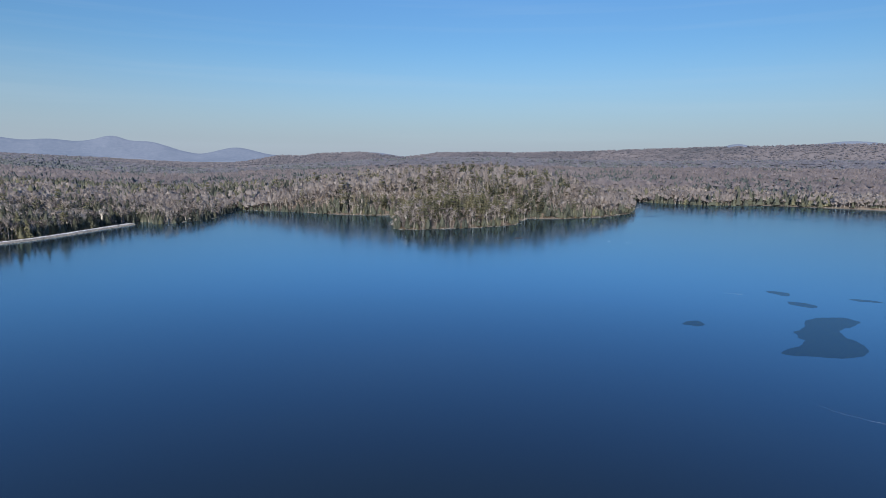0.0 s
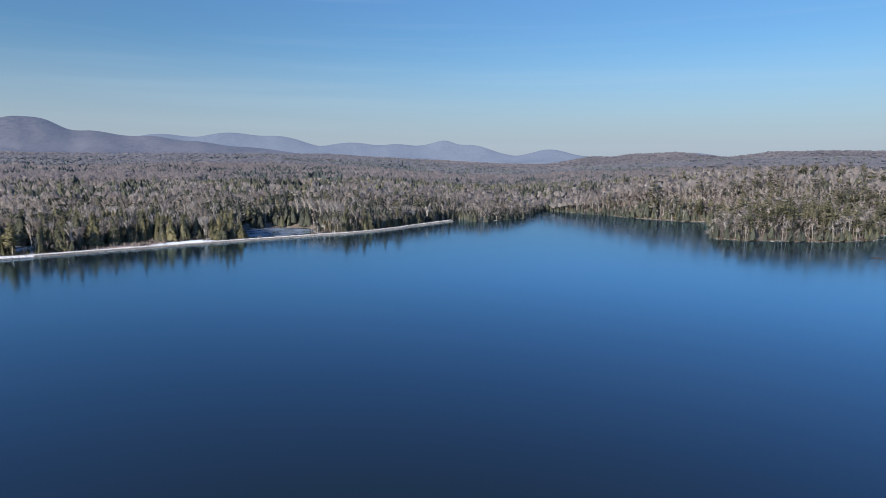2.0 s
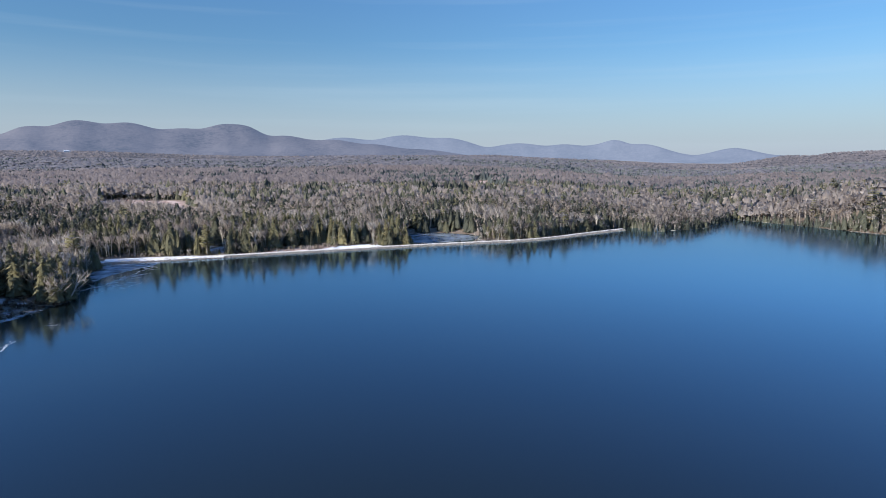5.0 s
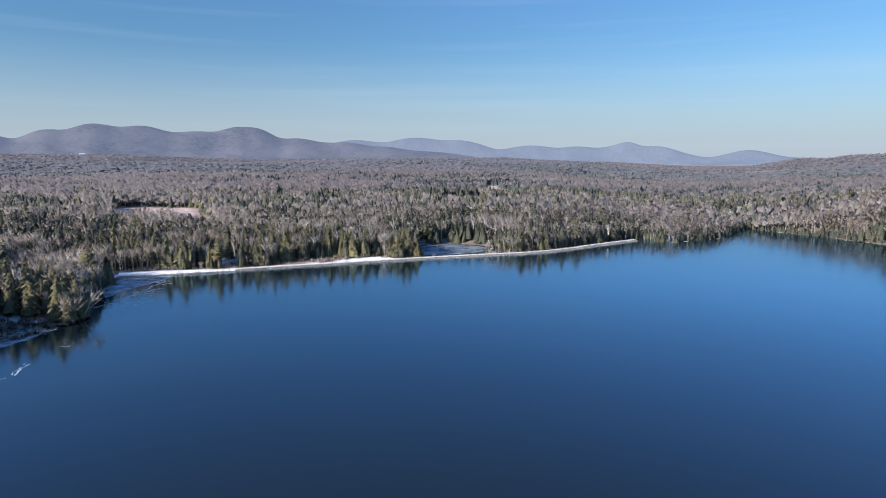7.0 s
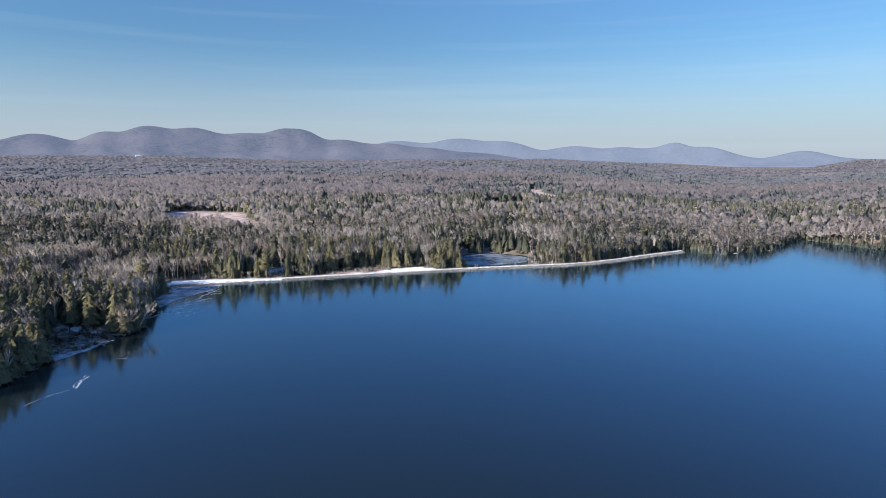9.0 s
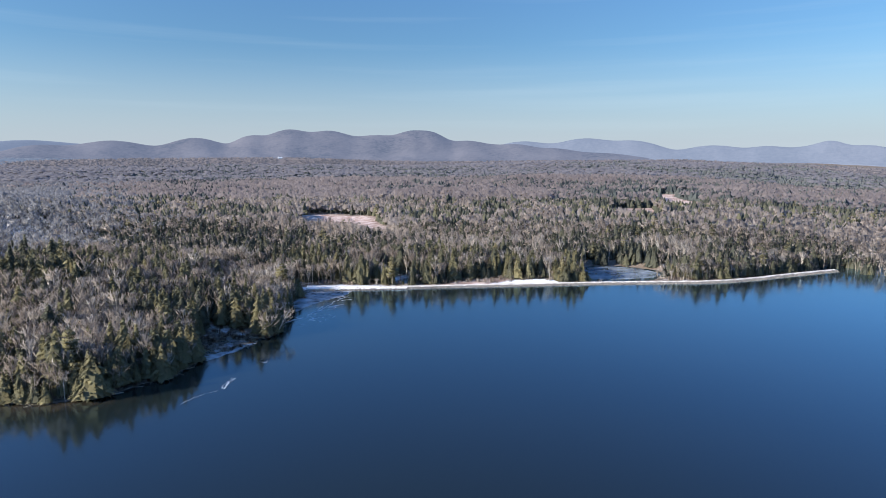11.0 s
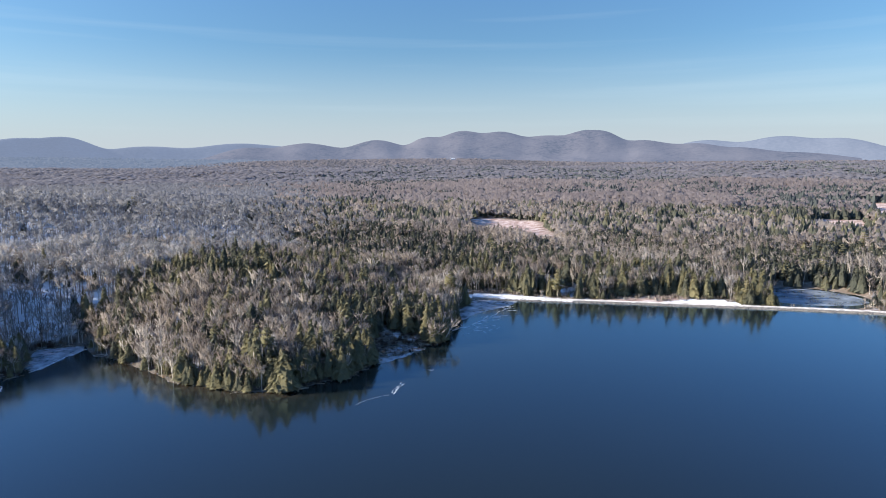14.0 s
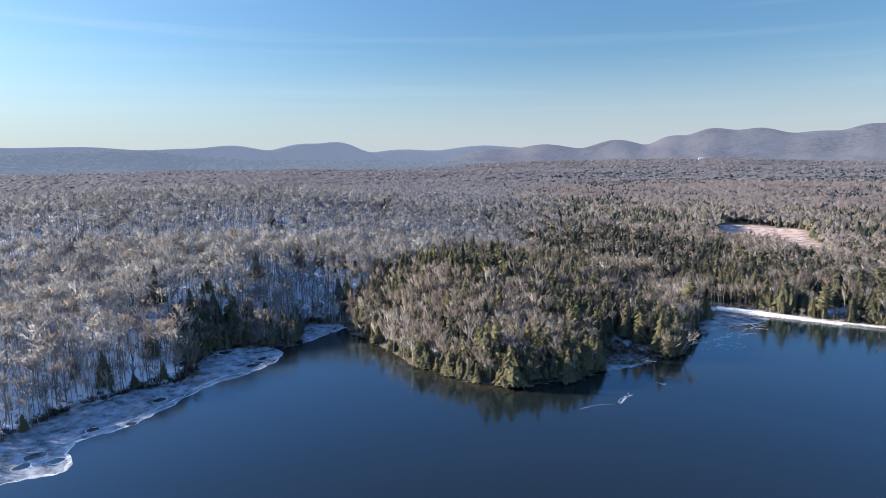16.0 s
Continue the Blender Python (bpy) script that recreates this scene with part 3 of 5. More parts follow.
def build_dam():
    dam = tagged(new("dam", None), "long low stone-faced earth dam with snow on its crest", "dam", kind="structure")
    v, f = sweep([(-4, -1.6), (0, -0.1), (2.7, CREST - 0.1), (6.2, CREST - 0.1), (10, 0.1), (13, -0.6)], 0.15, 4)
    body = new("embankment", mesh_from("embankment", v, f, [M_STONE]))
    body.parent = dam
    v, f = sweep([(2.5, 1.0), (2.8, CREST), (3.2, CREST + 0.1), (4.5, CREST + 0.16), (5.6, CREST + 0.05), (6.4, CREST - 0.5)], 0.3, 9)
    top = tagged(new("snow_crest", mesh_from("snow_crest", v, f, [M_TRODDEN], None, True)), "trodden white snow along the crest")
    top.parent = dam
    # the drift that the snow has banked up at the wooded end
    m = 34
    fade = 1 - np.arange(m) / m
    w = 12.5 * fade ** 0.7 + 4.5
    prof = ((0.12, 0.72), (0.2, 1.25), (0.32, 1.62), (0.6, 1.75), (0.85, 1.5), (1.0, 0.3))
    v = np.concatenate([np.column_stack([DAM_P[:m] + DAM_N[:m] * (w * o)[:, None], h * (0.72 + 0.28 * np.minimum(1, 3 * fade)) * (0.85 + 0.3 * fade * vnoise(DAM_P[:m, 0], DAM_P[:m, 1] + 9 * o, 7.0, 91))]) for o, h in prof])
    bank = tagged(new("snow_bank", mesh_from("snow_bank", v, grid_faces(len(prof), m)[:, ::-1], [M_SNOW], None, True)), "deep drifted snow at the wooded end")
    bank.parent = dam
    rng = np.random.default_rng(12)
    n = 5200
    i = rng.integers(0, len(DAM_P) - 1, n)
    o = rng.uniform(-0.8, 1.9, n)
    p = DAM_P[i] + (DAM_P[i + 1] - DAM_P[i]) * rng.uniform(0, 1, (n, 1)) + DAM_N[i] * o[:, None]
    z = np.clip(o, 0, 9) / 2.7 * (CREST - 0.1) + np.minimum(o, 0) * 0.4
    v, f = boulders(np.column_stack([p, z]), rng.uniform(0.16, 0.4, n), 5)
    st = tagged(new("riprap", mesh_from("riprap", v, f, [M_STONE])), "grey angular stone facing", kind="stuff")
    st.parent = dam


build_dam()


# ---------------------------------------------------------------- trees
def prism(p0, p1, r0, r1, n):
    p0, p1 = np.array(p0, float), np.array(p1, float)
    d = p1 - p0
    d /= np.linalg.norm(d)
    u = np.cross(d, (0.3, 0.9, 0.1))
    u /= np.linalg.norm(u)
    w = np.cross(d, u)
    a = np.arange(n) * 2 * math.pi / n
    ring = np.cos(a)[:, None] * u + np.sin(a)[:, None] * w
    v = np.concatenate([p0 + ring * r0, p1 + ring * r1])
    i = np.arange(n)
    j = (i + 1) % n
    return v, np.concatenate([np.stack([i, j, j + n], -1), np.stack([i, j + n, i + n], -1)])


def slivers(base, tip, width, rng):
    """Thin triangles from base to tip, turned at random round their length."""
    d = tip - base
    u = np.cross(d, rng.normal(size=d.shape))
    u /= np.linalg.norm(u, axis=1, keepdims=True) + 1e-9
    w = np.asarray(width).reshape(-1, 1) * 0.5
    v = np.stack([base - u * w, base + u * w, tip], 1).reshape(-1, 3)
    return v, np.arange(len(v)).reshape(-1, 3)


def rounded(crown, kind, seed=0, rough=0.4, flat=0.2):
    """Turns a crown's blades outward and gives them the soft shading of a full crown: (verts, faces, normals)."""
    v, f = crown
    v = v[f].reshape(-1, 3)
    f = np.arange(len(v)).reshape(-1, 3)
    rng = np.random.default_rng(seed)
    mid = v[f].mean(1)
    if kind == "cone":
        r = np.hypot(mid[:, 0], mid[:, 1])
        n = np.column_stack([mid[:, :2], 0.45 * r + 0.02])
    else:
        low, top = np.quantile(mid[:, 2], 0.1), mid[:, 2].max()
        n = mid - np.array((0, 0, low + 0.3 * (top - low)))
        n[:, 2] *= 0.75
    n /= np.linalg.norm(n, axis=1, keepdims=True) + 1e-9
    n = n + rough * rng.normal(size=n.shape) + np.array((0, 0, flat))
    n /= np.linalg.norm(n, axis=1, keepdims=True) + 1e-9
    g = np.cross(v[f[:, 1]] - v[f[:, 0]], v[f[:, 2]] - v[f[:, 0]])
    back = (g * n).sum(1) < 0
    f[back] = f[back][:, ::-1]
    return v, f, np.repeat(n, 3, 0)


def boughs(count, low, radius, power, rng, size):
    """A shell of small drooping sprays set in a spiral round a dark inner cone. Unit height."""
    f = (np.arange(count) + rng.random(count)) / count
    z = low + (0.985 - low) * (1 - (1 - f) ** 0.72)
    a = 2.4 * np.arange(count) + rng.normal(0, 0.4, count)
    lump = 1 + 0.15 * np.sin(3 * a + 9 * z + rng.uniform(0, 6)) + 0.09 * np.sin(34 * z + rng.uniform(0, 6))  # an uneven outline
    r = (radius * ((1 - z) / (1 - low)) ** power + 0.008) * rng.uniform(0.8, 1.12, count) * lump
    n = size * rng.uniform(0.7, 1.4, count) * (0.55 + 0.45 * r / radius)
    ca, sa = np.cos(a), np.sin(a)
    inner, w = np.maximum(r - 0.9 * n, 0.1 * r), 0.52 * n
    rise = z + 0.3 * n + rng.normal(0, 0.008, count)
    v0 = np.stack([inner * ca + w * sa, inner * sa - w * ca, rise], -1)
    v1 = np.stack([inner * ca - w * sa, inner * sa + w * ca, rise], -1)
    tip = np.stack([(r + 0.15 * n) * ca, (r + 0.15 * n) * sa, z - 0.55 * n * rng.uniform(0.4, 1.4, count)], -1)
    k = np.arange(7) * 6.283 / 7
    core = np.concatenate([np.stack([0.8 * radius * np.cos(k), 0.8 * radius * np.sin(k), np.full(7, low)], -1),
                           np.stack([0.45 * radius * np.cos(k), 0.45 * radius * np.sin(k), np.full(7, low + 0.5 * (1 - low))], -1), [(0, 0, 0.93)]])
    i = np.arange(7)
    j = (i + 1) % 7
    cf = np.concatenate([np.stack([i, j, j + 7], -1), np.stack([i, j + 7, i + 7], -1), np.stack([i + 7, j + 7, np.full(7, 14)], -1)])
    return soup([(np.stack([v0, v1, tip], 1).reshape(-1, 3), np.arange(3 * count).reshape(-1, 3)), (core, cf)])


def hemlock(rng, count, sides, radius=0.2, low=0.05, power=0.75, size=0.075):
    crown = rounded(boughs(count, low, radius, power, rng, size), "cone", count, 0.4)
    return prism((0, 0, -0.03), (0, 0, 0.9), 0.014, 0.003, sides), crown


def pine(rng, levels, count, sides):
    """Tall bare stem, flat ragged plumes, a rounded top."""
    parts = []
    for k in range(levels):
        z = 0.26 + 0.71 * (k + rng.random() * 0.6) / levels
        r0 = 0.165 * math.sin(math.pi * min(0.93, 0.3 + 0.7 * (z - 0.26) / 0.74)) * rng.uniform(0.7, 1.15) + 0.025
        m = max(3, int(count * rng.uniform(0.7, 1.1)))
        for a in rng.uniform(0, 6.28) + np.arange(m) * 6.28 / m + rng.normal(0, 0.3, m):
            r = r0 * rng.uniform(0.55, 1.25)
            ca, sa = math.cos(a), math.sin(a)
            w = 0.38 * r + 0.014
            b, tip = np.array((ca * 0.012, sa * 0.012, z)), np.array((ca * r, sa * r, z + 0.2 * r + 0.012))
            mid = b * 0.4 + tip * 0.6
            side = np.array((-sa, ca, 0)) * w
            v = np.array([b, mid - side - (0, 0, 0.012), tip, mid + side - (0, 0, 0.012), mid + (0, 0, 0.03)])
            parts.append((v, np.array([(0, 1, 4), (1, 2, 4), (2, 3, 4), (3, 0, 4)])))
    return prism((0, 0, -0.03), (rng.normal(0, 0.012), rng.normal(0, 0.012), 0.95), 0.013, 0.004, sides), rounded(soup(parts), "cone", levels, 0.5)


def bare_tree(rng, limbs, twigs, sides, width, spread=0.24, low=0.34, puffs=0, girth=1.0):
    """A stem that forks into rising limbs, and a domed crown of fine upright twigs."""
    lean = rng.normal(0, 0.02, 2)
    fork = low + 0.12
    trunk = [prism((0, 0, -0.03), (*(lean * 0.5), fork), 0.0125 * girth, 0.009 * girth, sides), prism((*(lean * 0.5), fork), (*lean, 0.86), 0.008 * girth, 0.002, 3)]
    ends = [(np.array((*(lean * 0.5), fork)), np.array((*lean, 0.92)))]
    for k in range(limbs):
        a = 2.4 * k + rng.uniform(-0.5, 0.5)
        z0 = low + (0.7 - low) * (k + rng.random()) / limbs
        q = rng.uniform(0.35, 1.0)
        e = np.array((spread * q * math.cos(a), spread * q * math.sin(a), 0.62 + 0.3 * math.sqrt(max(0.0, 1 - 0.9 * q * q)) + rng.normal(0, 0.03)))
        b = np.array((*(lean * z0), z0))
        if k % 2 == 0 or sides > 3:
            trunk.append(prism(b, e, 0.0055, 0.0016, 3))
        ends.append((b, e))
    b, t = np.empty((twigs, 3)), np.empty((twigs, 3))
    reach = 0.11 if twigs > 60 else 0.15
    for k in range(twigs):
        s, e = ends[k % len(ends)]
        b[k] = s + (e - s) * rng.uniform(0.3, 1.0) ** 0.7
        go = (e - s) / (np.linalg.norm(e - s) + 1e-6) * 0.8 + (0, 0, 0.4) + rng.normal(0, 0.5, 3)
        t[k] = b[k] + go * reach * rng.uniform(0.5, 1.3)
    t[:, 2] = np.minimum(t[:, 2], 0.97 + 0.05 * rng.random(twigs))
    crown = slivers(b, t, rng.uniform(0.6, 1.4, twigs) * width, rng)
    if puffs:  # the fine outer spray of the crown
        crown = soup([crown, spray(rng, puffs, width * 1.25, spread, low)])
    return soup(trunk), rounded(crown, "dome", twigs, 0.3, 0.5 if sides == 3 else 0.3)


def spray(rng, blades, width, spread, low=0.5):
    """Thin ragged patches of twigs laid over a dome."""
    a = rng.uniform(0, 6.28, blades)
    u = np.sqrt(rng.uniform(0.02, 1, blades))
    q = np.sqrt(1 - u * u) + 0.04
    foot = low + 0.18
    dome = np.stack([spread * q * np.cos(a), spread * q * np.sin(a), foot + (0.97 - foot) * u], -1)
    dome *= (1, 1, 1) - rng.uniform(0, 0.22, (blades, 1)) * (1, 1, 0.6)
    down = np.stack([0.35 * np.cos(a), 0.35 * np.sin(a), -0.7 * np.ones(blades)], -1) + rng.normal(0, 0.45, dome.shape)
    base = dome + down * rng.uniform(0.9, 2.6, (blades, 1)) * width
    side = np.stack([-np.sin(a), np.cos(a), rng.normal(0, 0.5, blades)], -1) * (width * rng.uniform(0.5, 1.2, (blades, 1)))
    v = np.stack([base, dome - side + rng.normal(0, 0.03, dome.shape), dome + side + rng.normal(0, 0.03, dome.shape)], 1).reshape(-1, 3)
    return v, np.arange(len(v)).reshape(-1, 3)


def lobes(rng, count, sides, spread, deep=0.4, flat=0.95):
    """The rounded clumps of a bare crown seen from far: (verts, faces, normals)."""
    V, F, N = [], [], []
    turn = rng.uniform(0, 6.28)
    for k in range(count):
        off = (0.0 if count == 1 else 0.42 * spread) * rng.uniform(0.7, 1.3)
        c = np.array((off * math.cos(turn + 6.28 * k / count), off * math.sin(turn + 6.28 * k / count), rng.uniform(0.86, 1.0) if k else 1.0))
        a = np.arange(sides) * 6.28 / sides + rng.uniform(0, 6.28)
        r = (spread if count == 1 else 0.72 * spread) * rng.uniform(0.7, 1.2, sides)
        ring = np.stack([r * np.cos(a), r * np.sin(a), -deep * rng.uniform(0.75, 1.25, sides)], -1)
        v = np.concatenate([ring, [(rng.normal(0, 0.04), rng.normal(0, 0.04), 0)]])
        n = v * (1.5, 1.5, 0) + (0, 0, flat) + rng.normal(0, 0.16, v.shape)
        V.append(v + c)
        N.append(n / np.linalg.norm(n, axis=1, keepdims=True))
        i = np.arange(sides)
        F.append(np.stack([i, (i + 1) % sides, np.full(sides, sides)], -1) + k * (sides + 1))
    return np.concatenate(V), np.concatenate(F), np.concatenate(N)


def broom(rng, blades, width, spread=0.25):
    """A bare hardwood seen from far: a stem, rounded clumps and a spray of twigs over them."""
    v, f, n = rounded(spray(rng, blades, width, spread, 0.37), "dome", blades, 0.2, 0.9)
    cv, cf, cn = lobes(rng, 3, 4, 0.92 * spread)
    crown = np.concatenate([v, cv * (1, 1, 0.96)]), np.concatenate([f, cf + len(v)]), np.concatenate([n, cn])
    return prism((0, 0, -0.02), (0, 0, 0.6), 0.014, 0.007, 3), crown


def spire(rng, tiers, sides, radius):
    """A conifer seen from far: ragged stacked skirts."""
    parts = []
    for k in range(tiers):
        z0, z1 = 0.05 + 0.55 * k / tiers, min(1.0, 0.5 + 0.5 * (k + 1) / tiers)
        a = np.arange(sides) * 6.28 / sides + rng.uniform(0, 6)
        r = radius * (1 - 0.62 * k / tiers) * rng.uniform(0.75, 1.25, sides)
        v = np.concatenate([np.stack([r * np.cos(a), r * np.sin(a), z0 + rng.normal(0, 0.03, sides)], -1), [(0, 0, z1)]])
        i = np.arange(sides)
        parts.append((v, np.stack([i, (i + 1) % sides, np.full(sides, sides)], -1)))
    return None, rounded(soup(parts), "cone", tiers, 0.3)


def unit(n):
    return n / (np.linalg.norm(n, axis=1, keepdims=True) + 1e-9)


def plant(name, label, category, variants, mats, x, y, z, h, tint, wide, seed):
    """One joined stand of trees. variants: (trunk, crown) soups of unit height."""
    rng = np.random.default_rng(seed)
    pick = rng.integers(0, len(variants), len(x))
    turn = rng.uniform(0, 6.28, len(x))
    lean = rng.normal(0, 0.03, (2, len(x)))
    V, F, T, MI, N, k = [], [], [], [], [], 0
    for q, (trunk, crown) in enumerate(variants):
        sel = np.nonzero(pick == q)[0]
        if not len(sel):
            continue
        both = [s for s in (trunk, crown) if s is not None]
        tv, tf = soup([s[:2] for s in both])
        tn = np.concatenate([s[2] if len(s) > 2 else np.column_stack([s[0][:, :2], np.full(len(s[0]), 0.002)]) for s in both])
        mi = np.concatenate([np.full(len(s[1]), 0 if s is trunk else 1) for s in both])
        c, s = np.cos(turn[sel])[:, None], np.sin(turn[sel])[:, None]
        hh, ww = h[sel][:, None], (h[sel] * wide[sel])[:, None]
        zz = tv[None, :, 2] * hh
        vx = (tv[None, :, 0] * c - tv[None, :, 1] * s) * ww + x[sel][:, None] + lean[0, sel][:, None] * zz
        vy = (tv[None, :, 0] * s + tv[None, :, 1] * c) * ww + y[sel][:, None] + lean[1, sel][:, None] * zz
        V.append(np.stack([vx, vy, zz + z[sel][:, None]], -1).reshape(-1, 3))
        F.append((tf[None] + (k + len(tv) * np.arange(len(sel)))[:, None, None]).reshape(-1, 3))
        T.append(np.repeat(tint[sel], len(tv)))
        N.append(np.stack([tn[None, :, 0] * c - tn[None, :, 1] * s, tn[None, :, 0] * s + tn[None, :, 1] * c, np.broadcast_to(tn[None, :, 2], c.shape[:1] + tn.shape[:1])], -1).reshape(-1, 3))
        MI.append(np.tile(mi, len(sel)))
        k += len(tv) * len(sel)
    if not V:
        return
    me = mesh_from(name, np.concatenate(V), np.concatenate(F), mats, np.concatenate(MI), True, (("tint", np.concatenate(T)),), unit(np.concatenate(N)))
    tagged(new(name, me), label, category, kind="stuff")


def scatter(spacing, rmin, rmax, seed):
    """Jittered places on land between two ranges, within the quarter of the compass that lies ahead."""
    rng = np.random.default_rng(seed)
    n = int(2 * rmax / spacing)
    gx, gy = np.meshgrid(np.arange(n) * spacing - rmax, np.arange(int(1.25 * rmax / spacing)) * spacing - 0.25 * rmax, indexing="ij")
    x = gx.ravel() + rng.uniform(-0.48, 0.48, gx.size) * spacing
    y = gy.ravel() + rng.uniform(-0.48, 0.48, gx.size) * spacing
    r, a = np.hypot(x, y), yaw_of(x, y)
    keep = (r >= rmin) & (r < rmax) & (a > -88) & (a < 97)
    x, y = x[keep], y[keep]
    d = lake_distance(x, y)
    keep = d > 0.1
    for poly, gap in ((POND, 0.8), (POND_FRONT, 0), (MEADOW, 7), (SNOW_END, 3), (GRAVEL, 2), (MEADOW_FAR, 4), (MEADOW_SMALL, 0), (SNOW_FLAT, 2), (CLEARING, 0), (INLET, 0)):
        if rmin < 1300:
            keep &= outline_distance(poly, x, y) > gap
    keep &= outline_distance(np.array(DAM_LINE, float), x, y, False) > 12
    keep &= rng.random(len(x)) > 0.16 * west_hill(x, y) * (rmin < 400)  # the open hardwoods on the western hill
    keep &= (np.hypot(x, y) < 2950) | (np.abs(yaw_of(x, y) + 17) < 17)
    x, y, d = x[keep], y[keep], d[keep]
    return x, y, height(x, y, d), d, rng


def swath(x, y):
    """The band of pale young growth that runs down from the meadow, 0 to 1."""
    return np.exp(-0.5 * (outline_distance(np.array([(-262, 666), (-228, 600), (-170, 545), (-110, 520)], float), x, y, False) / 20) ** 2)


def stand_kind(x, y, d, rng):
    """0 bare hardwood, 1 hemlock or spruce, 2 white pine."""
    r, a = np.hypot(x, y), yaw_of(x, y)
    wide = np.clip((r - 600) / 400, 0, 1)
    patch = (0.55 - 0.2 * wide) * vnoise(x, y, 110, 51, 3) + (0.45 - 0.2 * wide) * vnoise(x, y, 30, 52, 2) + 0.4 * wide * vnoise(x, y, 330, 53, 2)
    con = np.clip((patch - 0.47) * 11 + 0.1, 0.03, 0.88)
    con = con * (1 - 0.95 * west_hill(x, y))
    point = np.exp(-0.5 * ((x + 235) ** 2 + (y - 205) ** 2) / 80**2)
    con = np.clip(con + 0.14 * point, 0, 0.72)
    edge = np.exp(-d / 10) * np.exp(-0.5 * ((x + 190) ** 2 + (y - 190) ** 2) / 60**2)
    con = np.clip(con * np.where(r < 470, 0.84, 1.0) + 0.2 * edge, 0, 0.9)
    spit = np.exp(-0.5 * ((x + 325) ** 2 + (y - 114) ** 2) / 30**2)
    con = np.clip(con + 0.12 * spit, 0, 0.6)
    con = np.where(r > 900, np.clip((con - 0.04) * 1.3, 0.03, 0.88) * np.clip(1.25 - west_hill(x, y), 0.3, 1), con)
    for sx, sy, sr in ((-225, 735, 60), (-175, 610, 42), (15, 1180, 50), (-8, 880, 33), (-95, 470, 32), (75, 480, 16), (-30, 470, 14), (-300, 262, 26), (-255, 285, 22), (-205, 255, 20)):  # dark stands by the meadows and the pond
        con = np.clip(con + (0.6 if sr > 30 else 0.3) * np.exp(-0.5 * ((x - sx) ** 2 + (y - sy) ** 2) / sr**2), 0, 0.95)
    con = con * (1 - 0.75 * np.exp(-0.5 * ((x + 328) ** 2 + (y - 148) ** 2) / 27**2)) * (1 - 0.5 * np.exp(-0.5 * ((x + 335) ** 2 + (y - 115) ** 2) / 34**2))
    behind = np.exp(-0.5 * (outline_distance(np.array(DAM_LINE, float), x, y, False) / 42) ** 2)
    con = np.clip(con + behind * np.where((x > -150) & (x < -22), 0.34, np.where(x > 36, 0.04, 0.0)), 0, 0.85)
    con = con * (1 - 0.65 * np.exp(-0.5 * ((x + 236) ** 2 + (y - 158) ** 2) / 24**2))
    con = con * (1 - 0.5 * np.exp(-0.5 * ((x - 430) ** 2 + (y - 400) ** 2) / 90**2))
    con = np.clip(con + 0.17 * ((r > 470) & (r < 1000)) * (1 - west_hill(x, y)) * (a > -28), 0, 0.92)
    con = np.clip(con + 0.5 * np.exp(-0.5 * ((a + 20) / 10) ** 2) * np.clip((r - 1100) / 400, 0, 1), 0, 0.9)
    con = con * (1 - 0.85 * swath(x, y))
    u = rng.random(len(x))
    kind = np.where(u < con, 1, 0)
    pen = np.exp(-0.5 * ((x - 372) ** 2 + (y - 345) ** 2) / 42**2) + 0.42 * np.exp(-0.5 * ((x - 470) ** 2 + (y - 420) ** 2) / 120**2)
    pine_share = np.clip(0.012 + 0.8 * pen, 0, 0.75)
    w = rng.random(len(x))
    kind = np.where((w < pine_share) & (u < con + 0.4 * pen), 2, kind)
    return kind


